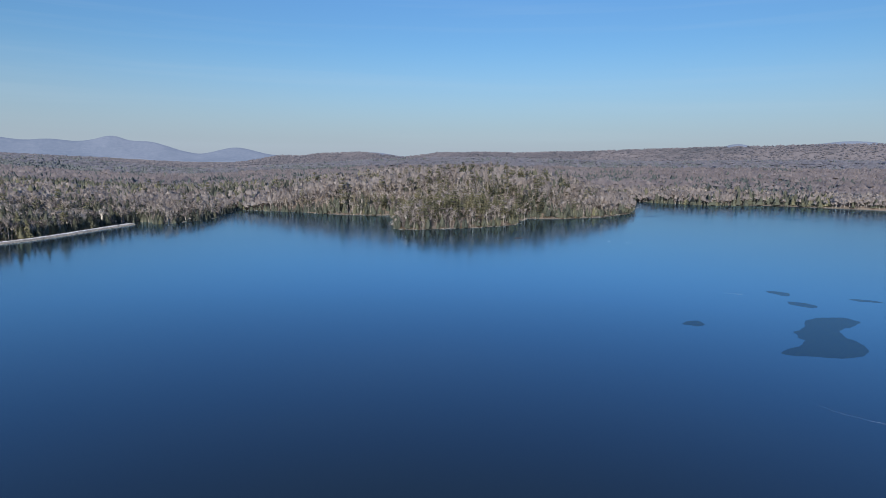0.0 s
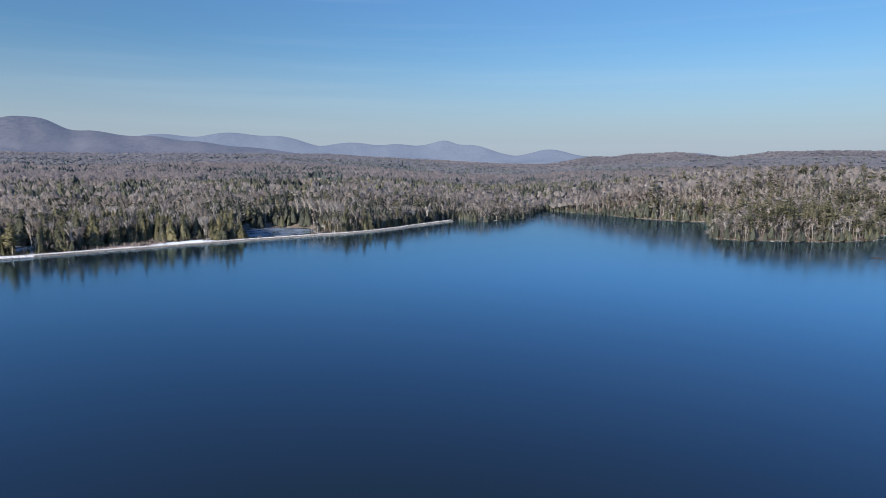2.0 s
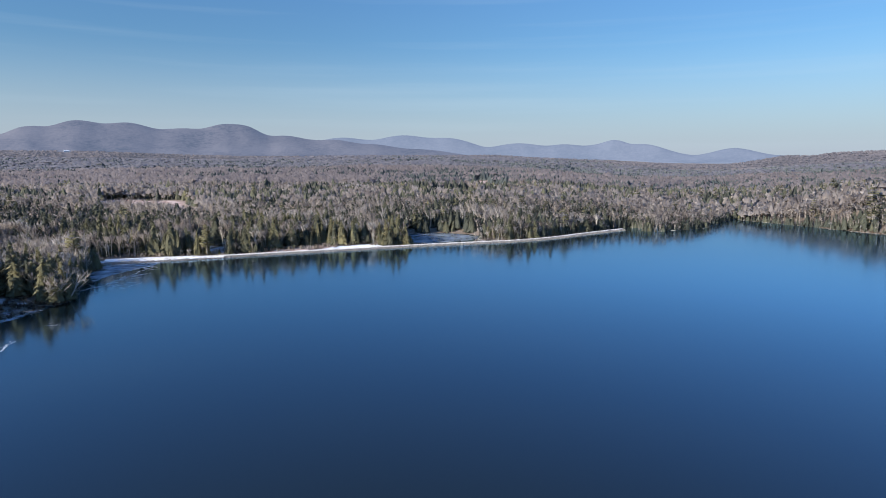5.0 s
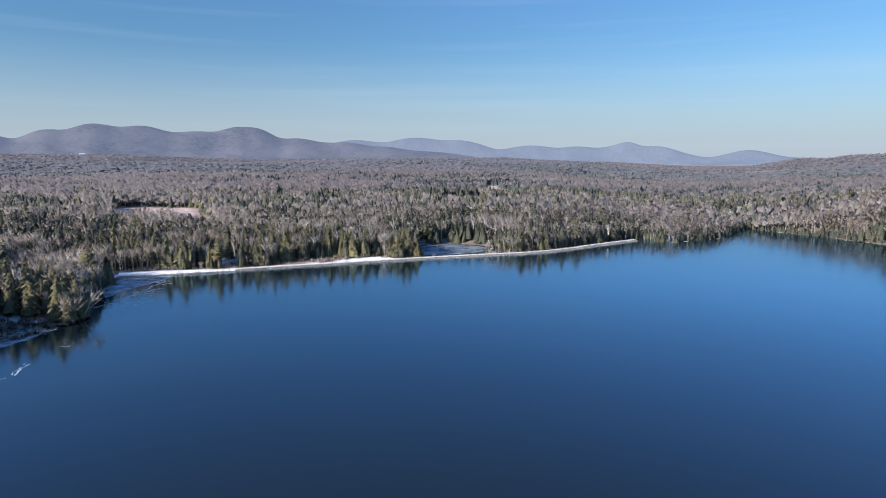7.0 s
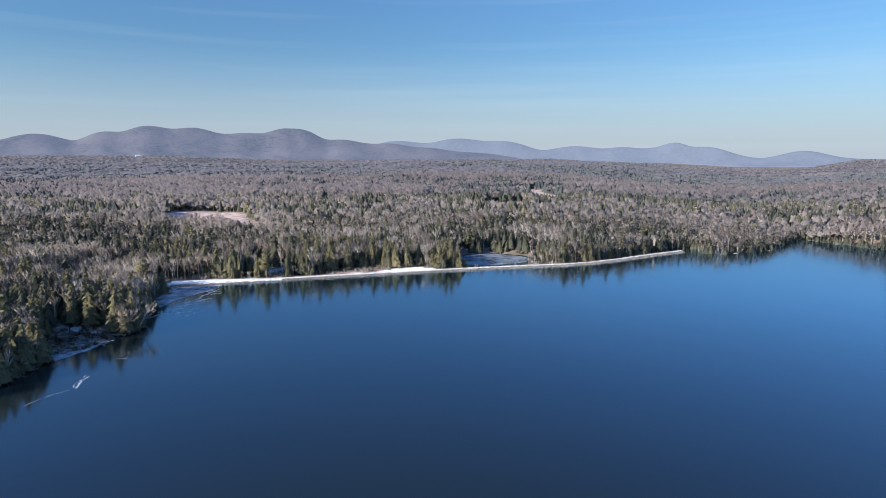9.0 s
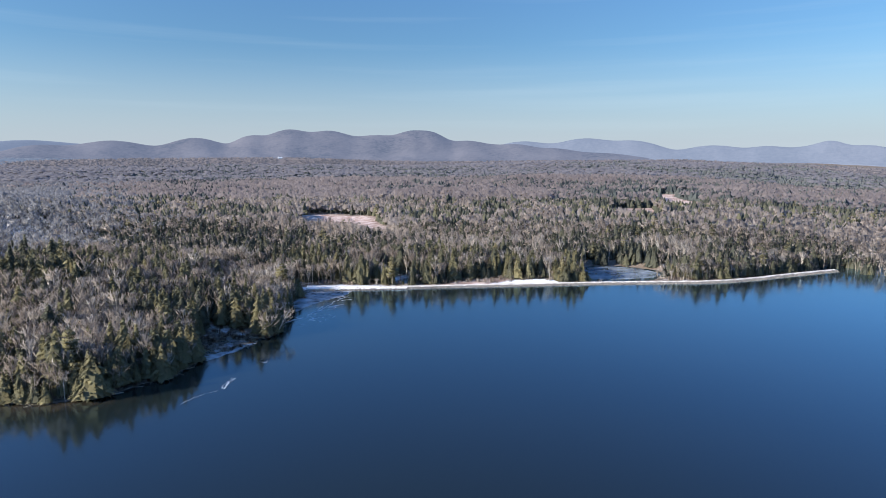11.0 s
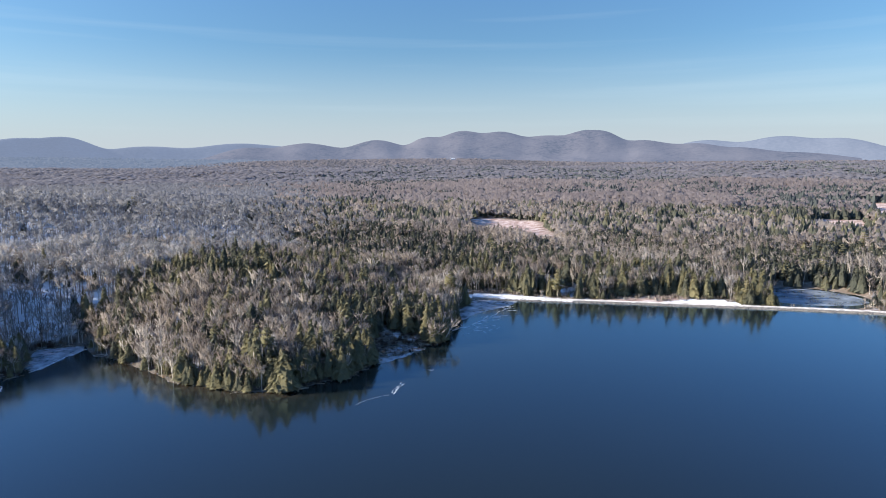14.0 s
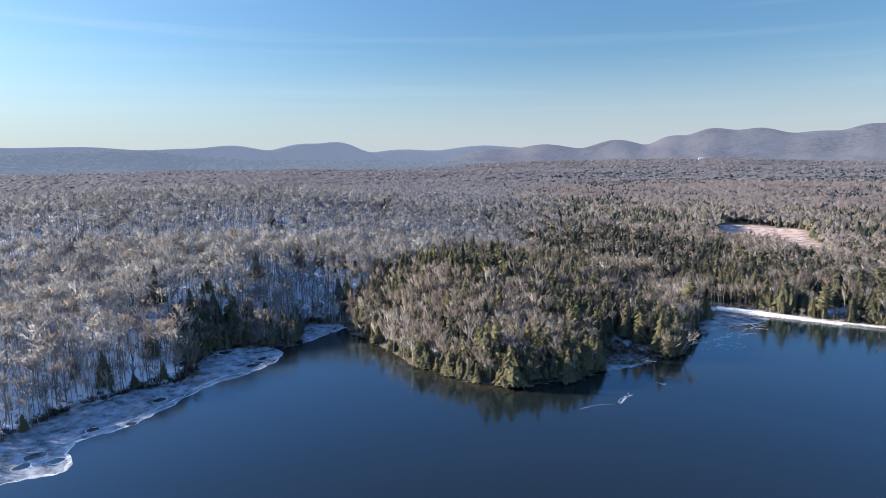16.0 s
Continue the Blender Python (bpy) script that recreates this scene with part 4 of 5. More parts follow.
def sizes(kind, x, y, d, rng):
    n = len(x)
    h = np.where(kind == 0, rng.normal(14.2, 2.0, n), np.where(kind == 1, rng.normal(14.8, 3.0, n), rng.normal(18.0, 2.4, n)))
    h = h * (0.9 + 0.22 * vnoise(x, y, 90, 61))
    h = h * (1 - 0.12 * np.exp(-0.5 * ((x + 300) ** 2 + (y - 112) ** 2) / 22**2))
    h = np.clip(h, 6, 25) * np.clip(0.72 + d / 30, 0.72, 1) * np.where((kind == 1) & (np.hypot(x, y) > 470), 0.86, 1.0)
    scrub = np.clip(1 - outline_distance(MEADOW * 0.9, x, y) / 18, 0, 1)  # young growth before the meadow
    h = h * (1 - 0.62 * scrub) * (1 - 0.3 * swath(x, y))
    tall = kind == 0
    wide = np.where(kind == 1, rng.uniform(0.85, 1.4, n), rng.uniform(0.85, 1.3, n))
    big = (kind == 1) & (np.hypot(x, y) < 470)
    wide = np.where(big, wide * 1.08, wide)
    tint = np.clip(0.4 * vnoise(x, y, 60, 71, 2) + 0.6 * rng.normal(0.46, 0.26, n), 0, 1)
    r = np.hypot(x, y)
    # past 900 m the tints draw together, as haze would even them
    tint = np.where(r > 900, np.where(kind == 0, 0.5, 0.45) + 0.6 * (tint - 0.5) + 0.45 * (vnoise(x, y, 190, 73, 2) - 0.5), np.where((kind > 0) & (r > 470), tint - 0.12, tint))
    tint = np.where(kind == 0, tint + 0.02 * west_hill(x, y), tint)  # far stands blend
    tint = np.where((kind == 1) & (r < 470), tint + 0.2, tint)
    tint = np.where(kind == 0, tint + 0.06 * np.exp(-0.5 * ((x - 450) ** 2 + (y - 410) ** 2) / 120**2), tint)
    tint = np.where((kind == 1) & (d < 14) & (r < 400), tint + 0.22, tint)  # sunlight put into the tint: edge boughs yellower
    # spit conifers tinted lighter, to lift the shade they stand in
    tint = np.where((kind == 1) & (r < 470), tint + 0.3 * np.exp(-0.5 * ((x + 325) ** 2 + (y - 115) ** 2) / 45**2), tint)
    tint = np.where(tall & (r < 470), tint + 0.05 * (1 - west_hill(x, y)), tint)
    tint = np.where(tall, tint + 0.25 * swath(x, y), tint)
    pale = tall & (r < 520) & (rng.random(n) < 0.1 + 0.22 * np.exp(-d / 12))  # birches and beeches
    tint = np.where(pale, rng.uniform(0.85, 1.1, n), tint)
    tint = np.where((kind == 0) & (r > 470), np.minimum(tint, 0.66), tint)
    return h, wide, tint


trng = np.random.default_rng(3)
HEMLOCKS = [hemlock(trng, 190, 4, radius=q, power=w, size=0.081) for q, w in ((0.2, 0.7), (0.235, 0.62), (0.27, 0.72), (0.22, 0.85))]
PINES = [pine(trng, 15, 7, 6) for _ in range(3)]
BARES = [bare_tree(trng, 7, 92, 4, 0.0142, 0.22, 0.3) for _ in range(4)]
HEMLOCKS_MID = [hemlock(trng, 42, 3, radius=q, power=w, size=0.143) for q, w in ((0.22, 0.6), (0.25, 0.7), (0.28, 0.6))]
HEMLOCKS_SPARE = [spire(trng, 3, 6, q) for q in (0.24, 0.28, 0.32)]
PINES_MID = [pine(trng, 9, 5, 3) for _ in range(3)]
BARES_POLE = [bare_tree(trng, 5, 70, 4, 0.0118, 0.21, 0.46, 16, 0.7) for _ in range(4)]
BARES_POLE_MID = [bare_tree(trng, 3, 26, 3, 0.026, 0.21, 0.46, 10) for _ in range(4)]
BARES_TALL = [bare_tree(trng, 7, 100, 4, 0.013, 0.18, 0.36) for _ in range(4)]
BARES_MID = [bare_tree(trng, 3, 26, 3, 0.025, 0.23, 0.34, 11) for _ in range(4)]
BARES_SPARE = [broom(trng, 10, 0.055) for _ in range(5)]
HEMLOCKS_LOW = [spire(trng, 2, 5, q) for q in (0.27, 0.31, 0.35)]
BARES_LOW = [(None, lobes(trng, 2, 4, 0.34, 0.3, 1.5)) for _ in range(6)]
HEMLOCKS_FAR = [spire(trng, 1, 5, q) for q in (0.34, 0.4)]
BARES_FAR = [(None, lobes(trng, 1, 4, 0.42, 0.25, 1.8)) for _ in range(5)]

KINDS = (("bare_tree", "bare grey-brown hardwood with fine leafless twigs", [M_BARK, M_TWIG]),
         ("hemlock_tree", "dark green conifer with drooping boughs", [M_BARK, M_NEEDLE]),
         ("pine_tree", "tall green pine with ragged plumes over a bare stem", [M_BARK, M_PINE]))


def tree_model(kind, trunk, crown, tint):
    name, label, mats = KINDS[kind]
    top = new(name, None)
    for pname, (v, f, *n), m in (("trunk", trunk, mats[0]), ("crown", crown, mats[1])):
        me = mesh_from(pname, v, f, [m], None, bool(n), (("tint", np.full(len(v), tint)),), n[0] if n else None)
        ob = new(pname, me)
        ob.parent = top
    return tagged(top, label, "tree", group=("bare trees by the lake", "conifers by the lake", "pines by the lake")[kind])


def build_near_trees(x, y, z, h, wide, tint, picked):
    """The trees nearest the water, each a thing of its own."""
    rng = np.random.default_rng(15)
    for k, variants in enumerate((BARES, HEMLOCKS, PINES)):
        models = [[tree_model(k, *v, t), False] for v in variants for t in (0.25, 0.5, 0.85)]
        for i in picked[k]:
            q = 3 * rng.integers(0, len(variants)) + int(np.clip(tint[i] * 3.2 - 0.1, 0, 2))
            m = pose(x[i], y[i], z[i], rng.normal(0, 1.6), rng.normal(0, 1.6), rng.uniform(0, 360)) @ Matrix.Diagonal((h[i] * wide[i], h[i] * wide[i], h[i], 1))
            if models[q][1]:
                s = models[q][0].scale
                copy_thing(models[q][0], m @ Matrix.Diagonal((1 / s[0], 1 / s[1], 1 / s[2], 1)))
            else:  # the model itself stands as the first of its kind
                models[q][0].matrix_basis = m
                models[q][1] = True
        for ob, used in models:
            if not used:
                for c in list(ob.children):
                    bpy.data.objects.remove(c)
                bpy.data.objects.remove(ob)


def build_forest():
    # the point, the west shore and the spit beyond the cove
    x, y, z, d, rng = scatter(4.05, 200, 470, 101)
    kind = stand_kind(x, y, d, rng)
    h, wide, tint = sizes(kind, x, y, d, rng)
    order = np.argsort(np.hypot(x + 60, y - 60))
    picked = [[i for i in order if kind[i] == k][:n] for k, n in ((0, 290), (1, 290), (2, 40))]
    build_near_trees(x, y, z, h, wide, tint, picked)
    rest = np.ones(len(x), bool)
    rest[[i for p in picked for i in p]] = False
    for k, (vs, nm) in enumerate(((BARES, "bare_woods"), (HEMLOCKS, "conifer_woods"), (PINES, "pine_woods"))):
        s = rest & (kind == k)
        if k == 0:
            p = s & (west_hill(x, y) > 0.4) & (rng.random(len(x)) < 0.85)
            s &= ~p
            # light put into the colour: sunlit tan by the shore, shaded blue-grey behind
            for q, mat, u in ((p & (rng.random(len(x)) < np.where(d < 34, 0.65, 0.25)), M_TWIG, 0.14), (p, M_POLE, 0.08)):
                q, p = q & p, p & ~q
                plant("pole_woods", "tall thin leafless hardwoods over snowy ground", "woods", BARES_POLE, [M_BARK, mat], x[q], y[q], z[q], h[q] * 1.22, tint[q] + u, wide[q] * 1.12, 209)
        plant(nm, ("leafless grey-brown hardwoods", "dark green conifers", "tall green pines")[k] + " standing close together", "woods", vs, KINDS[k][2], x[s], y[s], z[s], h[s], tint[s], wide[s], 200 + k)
    # young trees that lean out over the water's edge
    for r0, r1, sets, seed in ((200, 470, (BARES, HEMLOCKS), 141), (470, 900, (BARES_MID, HEMLOCKS_MID), 145)):
        x, y, z, d, rng = scatter(2.7, r0, r1, seed)
        s = (d < 5.5) & (rng.random(len(x)) < 0.7)
        x, y, z, d = x[s], y[s], z[s], d[s]
        kind = np.where(rng.random(len(x)) < (0.5 if r0 < 400 else 0.68) * (1 - 0.9 * west_hill(x, y)) * (1 - 0.9 * np.exp(-0.5 * ((x + 320) ** 2 + (y - 145) ** 2) / 32**2)), 1, 0)
        h, wide, tint = sizes(kind, x, y, d, rng)
        h = h * rng.uniform(0.4, 0.95, len(x))
        for k, nm in enumerate(("bare_fringe", "conifer_fringe")):
            s = kind == k
            plant(nm, ("leafless grey saplings", "young green conifers")[k] + " crowding the water's edge", "woods", sets[k], KINDS[k][2], x[s], y[s], z[s], h[s], tint[s], wide[s] * 1.15, seed + k)
    # the middle distance
    for spacing, r0, r1, sets, seed, grow in ((5.2, 470, 660, (BARES_MID, HEMLOCKS_MID, PINES_MID), 111, 1.05), (6.2, 660, 1000, (BARES_SPARE, HEMLOCKS_SPARE, PINES_MID), 116, 1.08),
                                              (7.3, 1000, 1750, (BARES_LOW, HEMLOCKS_LOW, PINES_MID), 121, 1.2),
                                              (12.5, 1750, 3700, (BARES_FAR, HEMLOCKS_FAR, HEMLOCKS_FAR), 131, 1.45)):
        x, y, z, d, rng = scatter(spacing, r0, r1, seed)
        kind = stand_kind(x, y, d, rng)
        if r0 > 900:
            kind = np.where(kind == 2, 1, kind)
        h, wide, tint = sizes(kind, x, y, d, rng)
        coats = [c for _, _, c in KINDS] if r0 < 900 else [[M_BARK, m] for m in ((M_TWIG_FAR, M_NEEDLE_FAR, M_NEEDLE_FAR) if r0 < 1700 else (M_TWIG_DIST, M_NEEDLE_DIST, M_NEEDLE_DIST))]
        for k, nm in enumerate(("bare_woods", "conifer_woods", "pine_woods")):
            s = kind == k
            if k == 0 and r0 < 600:
                p = s & (west_hill(x, y) > 0.08 + 0.84 * rng.random(len(x)))
                s &= ~p
                plant("pole_woods", "tall thin leafless hardwoods over snowy ground", "woods", BARES_POLE_MID, [M_BARK, M_POLE], x[p], y[p], z[p], h[p] * 1.1, tint[p] - 0.14, wide[p], seed + 9)
            if k == 0 and r0 < 600:
                p = s & (np.hypot((x - 10) / 150, (y - 510) / 48) < 1) & (rng.random(len(x)) < 0.45)
                s &= ~p
                plant("pale_woods", "tall leafless hardwoods with pale bare stems", "woods", BARES_TALL, KINDS[0][2], x[p], y[p], z[p], h[p] * 1.15, tint[p] + 0.22, wide[p], seed + 19)
            if k == 0 and r0 > 600:
                p = s & (west_hill(x, y) > 0.08 + 0.84 * rng.random(len(x)))
                s &= ~p
                plant("hazed_woods", "leafless hardwoods greyed for haze over the western hill", "woods", sets[0], [M_BARK, M_POLE if r0 < 1700 else M_TWIG_DIST], x[p], y[p], z[p], h[p], tint[p] - 0.22, wide[p] * grow, seed + 29)
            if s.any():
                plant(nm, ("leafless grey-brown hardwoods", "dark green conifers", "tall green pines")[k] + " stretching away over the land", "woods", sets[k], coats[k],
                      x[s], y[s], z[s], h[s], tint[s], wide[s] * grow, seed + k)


build_forest()


def build_pond_conifers():
    """The clump of young conifers between the dam and the pond."""
    rng = np.random.default_rng(88)
    models = [tree_model(1, *HEMLOCKS[k], t) for k, t in ((0, 0.8), (1, 0.55), (2, 0.95), (3, 0.7))]
    for i in range(44):
        x, y = -26 + rng.uniform(-11, 11), 428 + rng.normal(0, 3.5)
        while outline_distance(np.array(DAM_LINE, float), np.array([x]), np.array([y]), False)[0] < 9:
            y += 1.0
        h = rng.uniform(5, 12) * (1 - 0.4 * (abs(x + 26) / 11) ** 3)
        z = float(height(np.array([x]), np.array([y]))[0])
        w = h * rng.uniform(1.2, 1.9)
        m = pose(x, y, z, rng.normal(0, 2), rng.normal(0, 2), rng.uniform(0, 360)) @ Matrix.Diagonal((w, w, h, 1))
        if i < 4:
            models[i].matrix_basis = m
        else:
            q = models[i % 4]
            copy_thing(q, m @ Matrix.Diagonal((1 / q.scale[0], 1 / q.scale[1], 1 / q.scale[2], 1)))


build_pond_conifers()


def build_dam_thicket():
    """Saplings that crowd the foot of the dam on its landward side."""
    rng = np.random.default_rng(67)
    i = rng.integers(16, len(DAM_P) - 4, 420)
    q = DAM_P[i] + DAM_N[i] * (10.5 + 16 * rng.random(len(i)) ** 1.4)[:, None]
    keep = np.ones(len(q), bool)
    for poly, gap in ((POND, 2), (SNOW_FLAT, 1), (GRAVEL, 0), (CLEARING, -2)):
        keep &= outline_distance(poly, q[:, 0], q[:, 1]) > gap
    q = q[keep]
    kind = np.where(rng.random(len(q)) < 0.34, 1, 0)
    h = rng.uniform(3, 10, len(q)) * np.where(q[:, 0] > 40, 1.25, 1.0)
    for k, vs in ((0, BARES_TALL), (1, HEMLOCKS)):
        s = kind == k
        plant("dam_thicket", ("pale leafless saplings", "young green conifers")[k] + " at the foot of the dam", "woods", vs, KINDS[k][2], q[s, 0], q[s, 1], height(q[s, 0], q[s, 1]),
              h[s], np.clip(rng.normal(0.6, 0.25, s.sum()), 0, 1.1), rng.uniform(1.0, 1.7, s.sum()), 68 + k)


build_dam_thicket()


# ---------------------------------------------------------------- ice, open leads and cracks
def smooth_line(pts, closed, rounds=3, wobble=0.0, seed=0):
    """Corner-cut outline with a ragged edge."""
    p = np.array(pts, float)
    for _ in range(rounds):
        nx = np.roll(p, -1, 0) if closed else p[1:]
        a = p if closed else p[:-1]
        q = np.empty((2 * len(a), 2))
        q[0::2], q[1::2] = 0.75 * a + 0.25 * nx, 0.25 * a + 0.75 * nx
        p = q if closed else np.concatenate([p[:1], q, p[-1:]])
    if wobble:
        p = p + wobble * np.stack([vnoise(p[:, 0], p[:, 1], 3.2, seed, 3) - 0.5, vnoise(p[:, 0], p[:, 1], 3.2, seed + 9, 3) - 0.5], -1) * 2
    return p


def slab(name, pts, z, mat, wobble, seed, thick=0.012):
    """A thin sheet with that outline, with an edge of its own."""
    p = smooth_line(pts, True, 3, wobble, seed)
    bm = bmesh.new()
    top = [bm.verts.new((x, y, z)) for x, y in p]
    low = [bm.verts.new((x, y, z - thick)) for x, y in p]
    n = len(p)
    bm.faces.new(top)
    for i in range(n):
        bm.faces.new((top[i], low[i], low[(i + 1) % n], top[(i + 1) % n]))
    bmesh.ops.triangulate(bm, faces=[f for f in bm.faces if len(f.verts) > 4])
    bmesh.ops.recalc_face_normals(bm, faces=bm.faces)
    me = bpy.data.meshes.new(name)
    bm.to_mesh(me)
    bm.free()
    me.materials.append(mat)
    return new(name, me)


def ribbon(name, pts, width, z, mat, wobble, seed, closed=False, rounds=3):
    """A flat band of uneven width along a line."""
    p = smooth_line(pts, closed, rounds, wobble, seed)
    t = np.gradient(p, axis=0)
    t /= np.linalg.norm(t, axis=1, keepdims=True) + 1e-9
    nrm = np.stack([-t[:, 1], t[:, 0]], -1)
    w = width * (0.15 + 1.5 * vnoise(p[:, 0], p[:, 1], 2.6, seed + 3, 2) ** 1.6)
    if not closed:
        w = w * np.clip(np.minimum(np.arange(len(p)), np.arange(len(p))[::-1]) / 3, 0.05, 1)
    v = np.concatenate([np.column_stack([p - nrm * w[:, None] * 0.5, np.full(len(p), z)]), np.column_stack([p + nrm * w[:, None] * 0.5, np.full(len(p), z)])])
    n = len(p)
    i = np.arange(n if closed else n - 1)
    j = (i + 1) % n
    f = np.stack([i, j, j + n, i + n], -1)
    return new(name, mesh_from(name, v, f, [mat]))


def part_of(ob, parent):
    ob.parent = parent
    return ob


def build_ice():
    edge = [(-211, -8), (-214, 0), (-209, 9), (-212, 15), (-229, 14), (-233, 22), (-233, 31), (-241, 46), (-252, 60), (-260, 74), (-261, 84), (-264, 94), (-274, 108), (-282, 113)]
    inland = [(-296, 112), (-318, 84), (-296, 60), (-286, 20), (-262, -30), (-228, -40)]
    sheet = tagged(slab("ice_sheet", edge + inland, 0.02, M_ICE, 1.2, 3), "grey half-clear sheet of shore ice with white edges", "ice", kind="structure")
    part_of(ribbon("white_edge", edge, 1.4, 0.026, M_RIM, 1.7, 5), sheet)
    part_of(ribbon("white_edge", [(x - 5.5, y + 3.5) for x, y in edge[4:11]], 1.1, 0.026, M_RIM, 1.6, 15), sheet)
    for k, (x, y, r) in enumerate(((-254, 49, 2.6), (-279, 101, 2.4), (-274, 97, 2.0), (-272, 94, 3.0), (-239, 24, 2.2), (-228, 6, 3.2), (-222, 2, 2.6), (-220, 11, 2.4), (-236, 36, 2.0), (-300, 90, 3.2))):
        ring = [(x + r * 1.7 * math.cos(a) * (1 + 0.3 * math.sin(3 * a + k)) * 0.55, y + r * math.sin(a) * 1.2) for a in np.arange(7) * 0.8976]
        part_of(slab("melt_hole", ring, 0.032, M_WATER, 0.5, 20 + k), sheet)
        part_of(ribbon("white_edge", ring, 0.4, 0.036, M_RIM, 0.5, 40 + k, True), sheet)
    cove = tagged(slab("ice_sheet", [(-290, 128), (-293, 136), (-298, 146), (-303, 160), (-330, 168), (-345, 148), (-315, 128)], 0.02, M_ICE, 1.0, 8), "blue-grey skin of ice across the cove", "ice", kind="structure")
    part_of(ribbon("white_edge", [(-291, 127), (-294, 136), (-299, 146), (-304, 160)], 1.2, 0.026, M_RIM, 0.8, 9), cove)
    inlet = tagged(slab("ice_sheet", [(-166, 212), (-172, 224), (-180, 235), (-172, 243), (-163, 246), (-158, 240), (-160, 226)], 0.02, M_ICE, 2.0, 31), "broken grey ice among drift in the inlet", "ice", kind="structure")
    part_of(ribbon("white_edge", [(-165, 214), (-162, 224), (-161, 234), (-158, 243)], 0.8, 0.026, M_RIM, 1.5, 33), inlet)
    dam_ice = tagged(slab("ice_sheet", [(-163, 362), (-160, 354), (-163, 340), (-168, 326), (-170, 312), (-168, 298), (-185, 300), (-196, 345)], 0.02, M_ICE, 1.2, 12), "grey shore ice below the dam", "ice", kind="structure")
    part_of(ribbon("white_edge", [(-163, 358), (-160, 352), (-163, 340), (-168, 326)], 0.7, 0.026, M_RIM, 0.6, 13), dam_ice)
    tagged(slab("ice_sheet", [(-18, 436), (22, 448), (38, 466), (30, 486), (6, 497), (-16, 492), (-24, 466)], 0.02, M_THIN, 1.5, 17), "thin blue-grey ice on the pond behind the dam", "ice", kind="structure")
    for k, (line, w) in enumerate((([(-144, 172), (-142.4, 178.5), (-141.1, 182.4), (-138.3, 186.4)], 0.5), ([(-138.1, 188), (-138.3, 190.8), (-139.6, 194.6), (-141.4, 196.3), (-139.9, 197), (-139.8, 199.9)], 1.5), ([(-138.6, 189), (-140.4, 192.6), (-140.2, 195)], 1.0),
                                   ([(-141.6, 198), (-142.2, 200.5)], 0.9), ([(-142.4, 217.3), (-141.7, 219.7), (-138.8, 218.3), (-139.6, 221.7)], 0.9), ([(-142.8, 220.7), (-142.8, 223.1)], 0.7),
                                   ([(-163.4, 279.1), (-162, 284.4), (-159.7, 289.4), (-158.5, 294.5), (-152.2, 289.3)], 2.6), ([(-158.8, 291.5), (-159.7, 300.5), (-159, 307), (-161.1, 316.8)], 2.2), ([(-157.8, 303.3), (-157.9, 311.5), (-158.7, 321.7), (-160, 331.9)], 2.2),
                                   ([(-146.5, 287.1), (-145, 293.1), (-144.3, 299.7)], 0.9), ([(-160.1, 327.5), (-158.5, 336.4), (-158.2, 347)], 2.0), ([(-166.2, 292.1), (-161.3, 287.8)], 1.6),
                                   ([(262, 68), (264, 61)], 0.4), ([(148, 4), (147, -4), (147, -12)], 0.22), ([(380, 197), (380, 192)], 1.2), ([(383, 182), (383, 178)], 1.2))):
        tagged(ribbon("ice_crack", line, w * 0.42, 0.022, M_RIM, 1.3, 60 + k), "thin white refrozen crack in the lake ice", "crack", group="cracks in the lake ice")
    rng = np.random.default_rng(59)
    for k in range(26):  # splinters of shore ice between the inlet and the dam
        u = rng.random()
        x, y = -164 + 12 * rng.random() - 4 * u, 272 + 74 * u
        a, n = 0.5 + rng.normal(0, 0.3), rng.uniform(2.5, 8)
        line = [(x + n * f * math.cos(a), y + n * f * math.sin(a) + rng.normal(0, 0.8)) for f in (0, 0.35, 0.7, 1)]
        tagged(ribbon("ice_crack", line, rng.uniform(0.4, 1.3), 0.03, M_RIM, 0.7, 160 + k), "broken white splinter of shore ice", "ice", group="ice splinters by the dam")
    lead = "dark ruffled patch of open water in the ice"
    for k, pts in enumerate(([(184, 22), (190, 23), (199, 21), (207, 21), (209, 25), (216, 28), (222, 26), (232, 29), (243, 28), (252, 20), (247, 14), (238, 15), (229, 18), (222, 15), (216, 8), (208, 4), (199, 5), (193, 9), (190, 14)],
                             [(425, 285), (461, 287), (504, 286), (546, 281), (504, 281), (461, 282)], [(196, 58), (201, 59), (205, 56), (202, 52), (197, 52)], [(281, 58), (284, 52), (282, 48), (274, 46), (276, 52)], [(265, 44), (266, 38), (265, 33), (259, 32), (258, 39), (261, 43)],
                             [(286, 28), (292, 26), (294, 16), (289, 17)], [(570, 284), (590, 283), (626, 268), (610, 266), (585, 274)], [(733, 219), (742, 208), (736, 205), (729, 214)],
                             [(724, 200), (728, 190), (716, 178), (710, 182)], [(687, 170), (695, 160), (690, 150), (682, 158)], [(681, 143), (686, 137), (680, 129), (675, 135)])):
        tagged(slab("open_lead", pts, 0.012, M_RIPPLE, 1.2, 80 + k), lead, "open water", group="open leads in the ice", kind="structure")


build_ice()


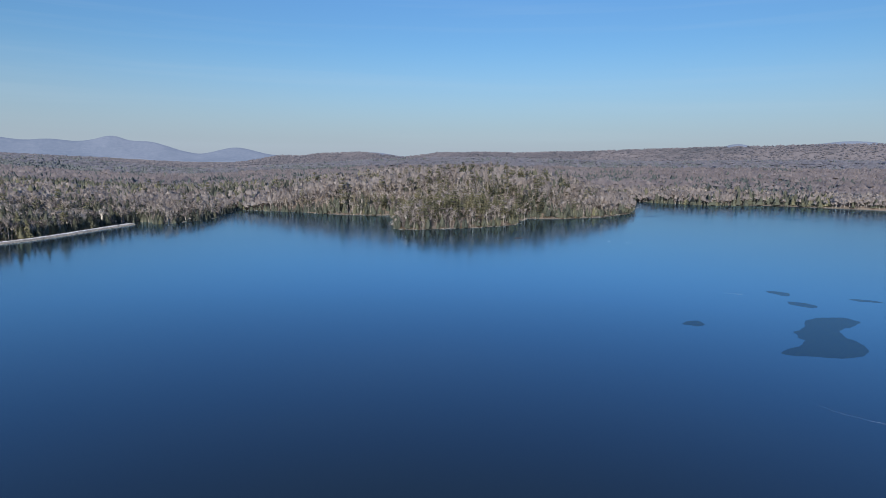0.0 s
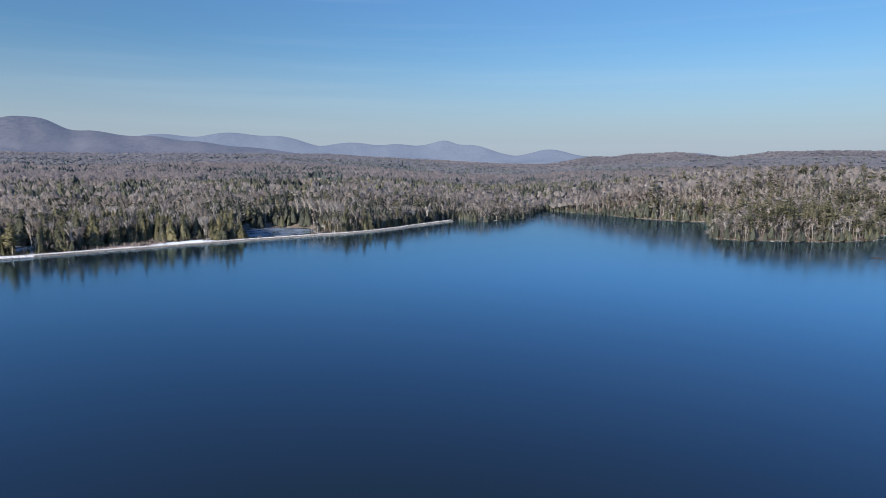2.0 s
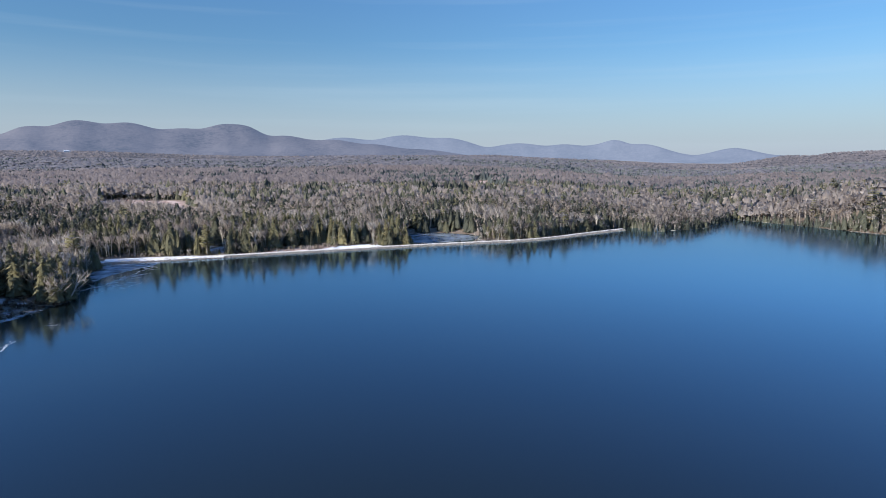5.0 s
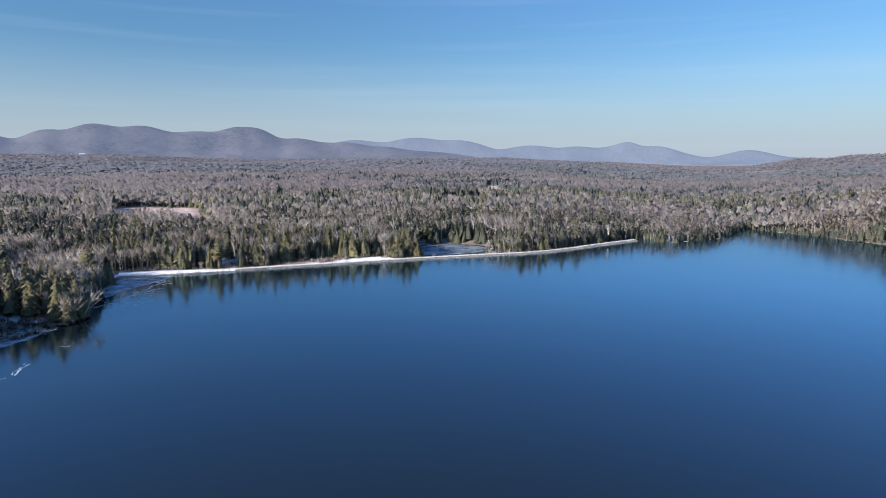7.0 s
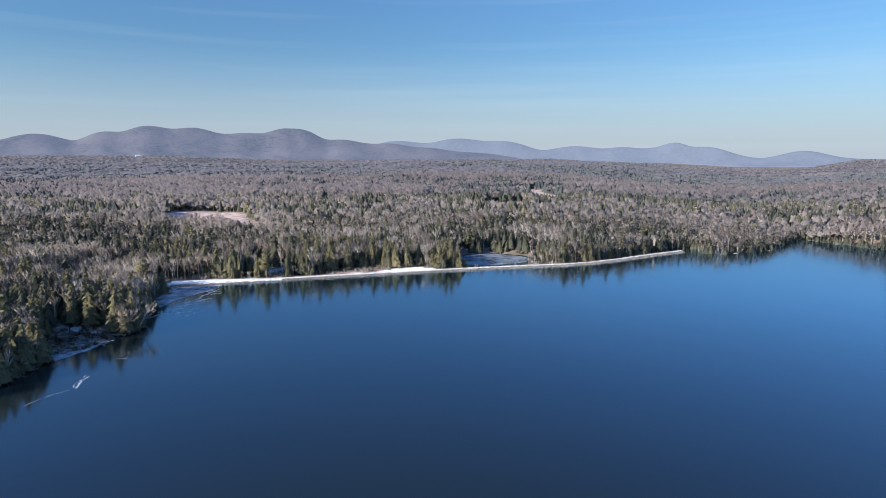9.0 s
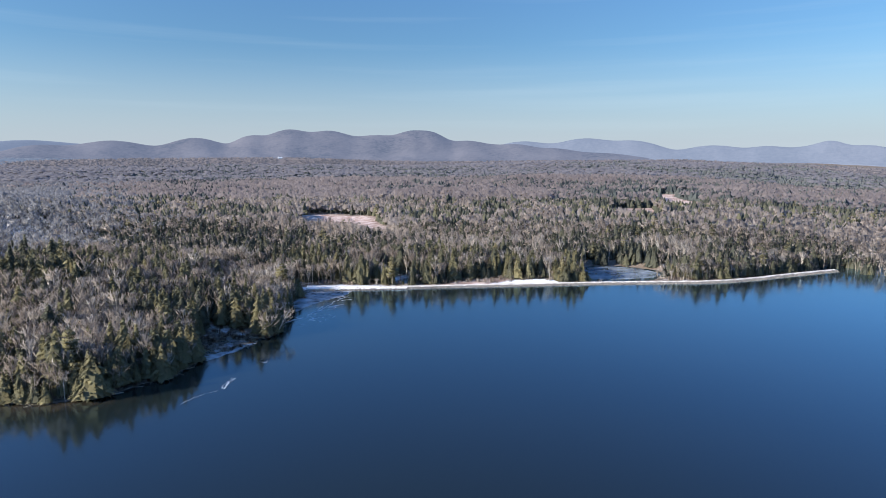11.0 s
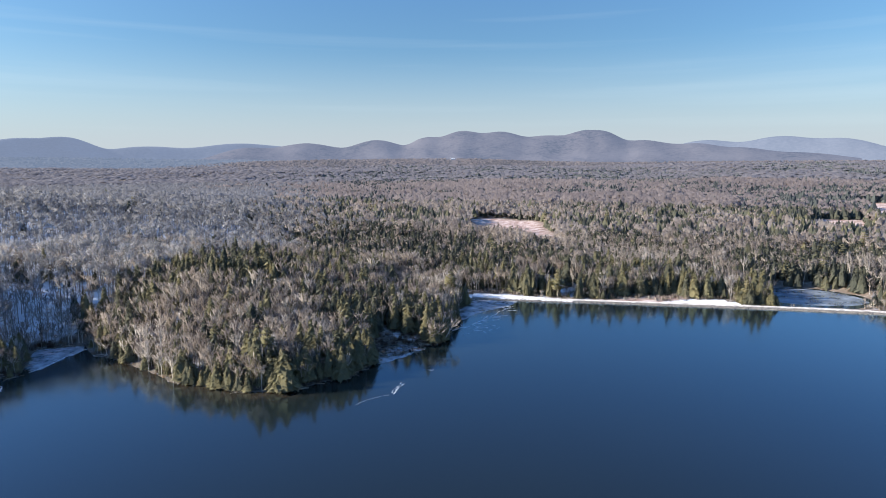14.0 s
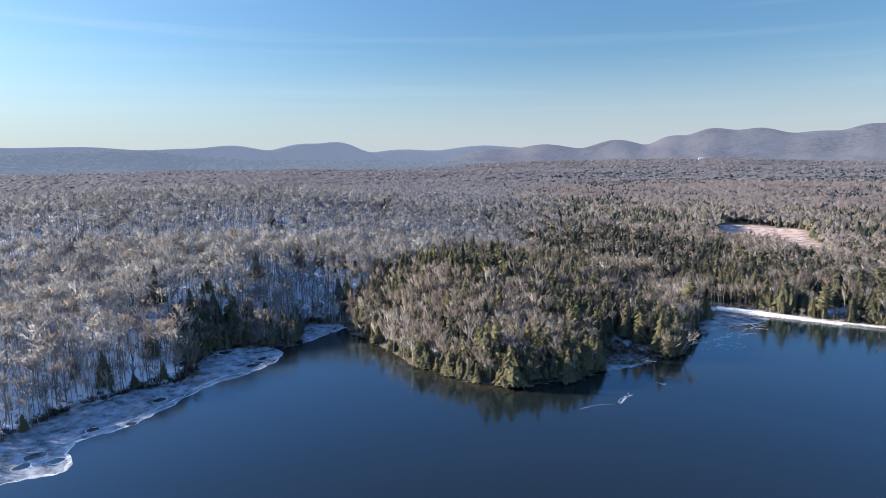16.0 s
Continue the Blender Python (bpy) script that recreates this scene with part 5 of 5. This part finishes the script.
# ---------------------------------------------------------------- shore clutter
def shore_places(line, count, lo, hi, seed):
    """Places at distances lo to hi from the water's edge along a stretch of shore."""
    rng = np.random.default_rng(seed)
    p = np.array(line, float)
    k = rng.integers(0, len(p) - 1, count * 4)
    q = p[k] + (p[k + 1] - p[k]) * rng.uniform(0, 1, (len(k), 1)) + rng.normal(0, 4, (len(k), 2))
    d = lake_distance(q[:, 0], q[:, 1])
    q, d = q[(d > lo) & (d < hi)], d[(d > lo) & (d < hi)]
    q, d = q[:count], d[:count]
    return q, height(q[:, 0], q[:, 1], d), rng


M_SHRUB = plant_material("shrub_stems", [(0.0, (0.09, 0.06, 0.045)), (0.5, (0.17, 0.12, 0.085)), (1.0, (0.3, 0.23, 0.16))])
M_WOOD = plant_material("weathered_driftwood", [(0.0, (0.2, 0.17, 0.14)), (0.6, (0.42, 0.38, 0.33)), (1.0, (0.6, 0.56, 0.5))], scale=0.8)


def shrub(rng, stems=34):
    a = rng.uniform(0, 6.28, stems)
    u = rng.uniform(0.15, 1, stems)
    tip = np.stack([0.62 * np.sqrt(1 - u * u * 0.85) * np.cos(a), 0.62 * np.sqrt(1 - u * u * 0.85) * np.sin(a), u], -1)
    base = np.stack([0.2 * np.cos(a), 0.2 * np.sin(a), np.full(stems, -0.08)], -1)
    return None, slivers(base, tip, rng.uniform(0.05, 0.12, stems), rng)


def log(rng):
    """A drifted trunk lying on its side, with broken limb stubs."""
    parts = [prism((-0.5, 0, 0.012), (0.5, 0.03, 0.02), 0.022, 0.012, 6)]
    for _ in range(5):
        s = rng.uniform(-0.2, 0.48)
        parts.append(prism((s, 0, 0.015), (s + rng.uniform(0.02, 0.12), rng.normal(0, 0.09), rng.uniform(0.02, 0.11)), 0.008, 0.002, 4))
    return None, soup(parts)


def build_clutter():
    srng = np.random.default_rng(44)
    shrubs = [shrub(srng) for _ in range(4)]
    logs = [log(srng) for _ in range(4)]
    for line, ns, nl, seed in ((WEST_SHORE[3:], 420, 130, 1), (EAST_SHORE[:24], 420, 190, 2)):
        q, z, rng = shore_places(line, ns, 0.1, 6.0, 300 + seed)
        n = len(q)
        plant("shrubs", "low brown leafless shrubs along the water", "shrubs", shrubs, [M_SHRUB, M_SHRUB], q[:, 0], q[:, 1], z, rng.uniform(0.9, 2.6, n), rng.uniform(0, 1, n), rng.uniform(0.8, 1.3, n), 310 + seed)
        q, z, rng = shore_places(line, nl, -1.2, 1.6, 330 + seed)
        n = len(q)
        plant("driftwood", "bleached drift logs and fallen limbs at the water's edge", "driftwood", logs, [M_WOOD, M_WOOD], q[:, 0], q[:, 1], np.maximum(z, 0.0), rng.uniform(3, 8, n), rng.uniform(0, 1, n), np.ones(n), 340 + seed)
        q, z, rng = shore_places(line, 520, -0.8, 1.4, 350 + seed)
        v, f = boulders(np.column_stack([q, np.maximum(z, -0.05)]), rng.uniform(0.12, 0.5, len(q)), 360 + seed)
        tagged(new("shore_stones", mesh_from("shore_stones", v, f, [M_STONE])), "grey stones strewn along the water's edge", "stones", kind="stuff")
    # the brushy bank between the open hardwoods and the shore ice
    q, z, rng = shore_places(WEST_SHORE[2:12], 420, 0.2, 8.0, 371)
    n = len(q)
    plant("shrubs", "tangled brown brush on the bank", "shrubs", shrubs, [M_SHRUB, M_SHRUB], q[:, 0], q[:, 1], z, rng.uniform(0.7, 2.1, n), rng.uniform(0, 0.7, n), rng.uniform(1.0, 1.7, n), 372)
    q, z, rng = shore_places(WEST_SHORE[2:12], 110, -1.5, 4.0, 373)
    n = len(q)
    plant("driftwood", "pale fallen limbs along the bank", "driftwood", logs, [M_WOOD, M_WOOD], q[:, 0], q[:, 1], np.maximum(z, 0.02), rng.uniform(3, 9, n), rng.uniform(0.4, 1.1, n), np.ones(n), 374)
    # drift and brush in the inlet beside the point
    rng = np.random.default_rng(77)
    q = np.column_stack([rng.uniform(-188, -158, 400), rng.uniform(218, 258, 400)])
    q = q[outline_distance(INLET, q[:, 0], q[:, 1]) < 1]
    z = np.maximum(height(q[:, 0], q[:, 1]), 0.0)
    n = len(q) * 2 // 3
    plant("driftwood", "snow-dusted drift logs heaped in the inlet", "driftwood", logs, [M_WOOD, M_WOOD], q[:n, 0], q[:n, 1], z[:n], rng.uniform(3, 9, n), rng.uniform(0.3, 1.1, n), np.ones(n), 78)
    plant("shrubs", "brown leafless brush in the inlet", "shrubs", shrubs, [M_SHRUB, M_SHRUB], q[n:, 0], q[n:, 1], z[n:], rng.uniform(0.8, 2.6, len(q) - n), rng.uniform(0, 1, len(q) - n), np.ones(len(q) - n), 79)
    # scrub on the low ground behind the dam and in the snowy clearing
    rng = np.random.default_rng(71)
    n = 520
    i = rng.integers(0, len(DAM_P), n)
    q = DAM_P[i] + DAM_N[i] * rng.uniform(11, 26, n)[:, None]
    keep = (outline_distance(POND, q[:, 0], q[:, 1]) > 1) & (outline_distance(SNOW_FLAT, q[:, 0], q[:, 1]) > -3)
    q = q[keep]
    plant("shrubs", "pale leafless scrub behind the dam", "shrubs", shrubs, [M_TWIG, M_TWIG], q[:, 0], q[:, 1], height(q[:, 0], q[:, 1]), rng.uniform(1.2, 4.0, len(q)), rng.uniform(0.2, 1, len(q)), rng.uniform(0.8, 1.2, len(q)), 72)


build_clutter()


def build_snag(x, y, h, lean, turn):
    """A dead white trunk leaning out over the shore."""
    rng = np.random.default_rng(int(h * 10))
    snag = tagged(new("snag", None), "dead white leaning birch trunk on the bank", "dead tree")
    parts = (("trunk", soup([prism((0, 0, -0.3), (0, 0, h * 0.6), 0.17, 0.13, 8), prism((0, 0, h * 0.6), (0.15, 0.1, h), 0.13, 0.05, 8)])),)
    for nm, (v, f) in parts:
        part_of(new(nm, mesh_from(nm, v, f, [M_WOOD], None, True, (("tint", np.full(len(v), 1.0)),))), snag)
    for _ in range(4):
        z = rng.uniform(0.4, 0.9) * h
        v, f = prism((0, 0, z), (rng.normal(0, 0.5), rng.normal(0, 0.5), z + rng.uniform(0.3, 0.8)), 0.05, 0.015, 5)
        part_of(new("limb", mesh_from("limb", v, f, [M_WOOD], None, True, (("tint", np.full(len(v), 0.9)),))), snag)
    z = float(height(np.array([x]), np.array([y]))[0])
    snag.matrix_basis = pose(x, y, z, lean, 0, turn)


for sx, sy, sh, sl, st in ((-254.5, 9.0, 6.5, 8, 40), (-274, 30, 7.5, 38, 210), (-181, 300, 6.0, 20, 120)):
    build_snag(sx, sy, sh, sl, st)


# ---------------------------------------------------------------- the white house at the mountains' foot
def paint(name, colour, rough):
    m, n, l, p = material(name)
    t = noise_tex(n, l, 0.7, 4.0)
    c = mix(n, l, t.outputs["Fac"], tuple(0.82 * q for q in colour), colour)
    l.new(c, p.inputs["Base Color"])
    p.inputs["Roughness"].default_value = rough
    return m


M_CLAP = paint("white_clapboard", (0.8, 0.8, 0.78), 0.6)
M_ROOF = paint("snowy_metal_roof", (0.62, 0.64, 0.67), 0.5)
M_PANE = paint("dark_window_glass", (0.03, 0.035, 0.04), 0.1)


def box(x0, x1, y0, y1, z0, z1):
    v = np.array([(x, y, z) for x in (x0, x1) for y in (y0, y1) for z in (z0, z1)], float)
    return v, BOX_F


def build_house(yaw, rng_m, w, d, h, turn):
    x, y = -rng_m * math.sin(radians(yaw)), rng_m * math.cos(radians(yaw))
    z = 93.0  # on the crest of the foothills
    house = tagged(new("house", None), "long white farm building with a pale pitched roof", "house")
    ridge = h + 0.32 * d
    gable = (np.array([(-w / 2, -d / 2, h), (-w / 2, d / 2, h), (-w / 2, 0, ridge), (w / 2, -d / 2, h), (w / 2, d / 2, h), (w / 2, 0, ridge)]), np.array([(0, 2, 1), (3, 4, 5), (0, 1, 4), (0, 4, 3)]))
    v, f = soup([box(-w / 2, w / 2, -d / 2, d / 2, -9, h), gable])
    part_of(new("wall", mesh_from("wall", v, f, [M_CLAP])), house)
    for s in (-1, 1):
        e = np.array([(-w / 2 - 0.6, s * (d / 2 + 0.7), h - 0.35), (w / 2 + 0.6, s * (d / 2 + 0.7), h - 0.35), (w / 2 + 0.6, 0, ridge + 0.1), (-w / 2 - 0.6, 0, ridge + 0.1)])
        v = np.concatenate([e, e + (0, 0, 0.3)])
        f = np.array([(0, 1, 2, 3), (4, 5, 6, 7), (0, 1, 5, 4), (1, 2, 6, 5), (2, 3, 7, 6), (3, 0, 4, 7)])
        part_of(new("roof", mesh_from("roof", v, f, [M_ROOF])), house)
    for k in range(5):
        wx = -w / 2 + w * (k + 0.5) / 5
        v, f = box(wx - 0.6, wx + 0.6, -d / 2 - 0.08, -d / 2 + 0.05, 1.2, 2.9)
        part_of(new("window", mesh_from("window", v, f, [M_PANE])), house)
    house.matrix_basis = pose(x, y, z + 1.5, 0, 0, turn)


build_house(HOUSE_YAW, HOUSE_RANGE, 21, 10, 5, 35)


# ---------------------------------------------------------------- trees that lean over the inlet
def build_leaning_tree(x, y, h, lean, turn, variant):
    top = tree_model(0, *BARES[variant], 0.72)
    tagged(top, "pale half-dead tree leaning far out over the water", "tree")
    z = float(height(np.array([x]), np.array([y]))[0])
    top.matrix_basis = pose(x, y, z, 0, lean, turn) @ Matrix.Diagonal((h * 1.5, h * 1.5, h, 1))


for lx, ly, lh, ll, lt, lv in ((-157, 259, 15, 30, 10, 0), (-159, 255, 12, 22, -25, 1), (-161, 262, 14, 12, 40, 2), (-162, 253, 9, 30, -40, 3), (312 + 5, 356, 9, 40, 190, 3)):
    build_leaning_tree(lx, ly, lh, ll, lt, lv)


# ---------------------------------------------------------------- drowned logs off the far point
def build_drift_log(x, y, length, turn, seed):
    v, f = log(np.random.default_rng(seed))[1]
    me = mesh_from("drift_log", v * length, f, [M_SHRUB], None, True, (("tint", np.full(len(v), 0.0)),))
    ob = tagged(new("drift_log", me), "dark waterlogged trunk frozen into the lake ice", "log", group="logs off the far point")
    ob.matrix_basis = pose(x, y, 0.02, 0, 0, turn)


for lx, ly, ll, lt, ls in ((343, 248, 8, 150, 1), (349, 245, 6, 170, 2), (346, 250, 4, 120, 3)):
    build_drift_log(lx, ly, ll, lt, ls)
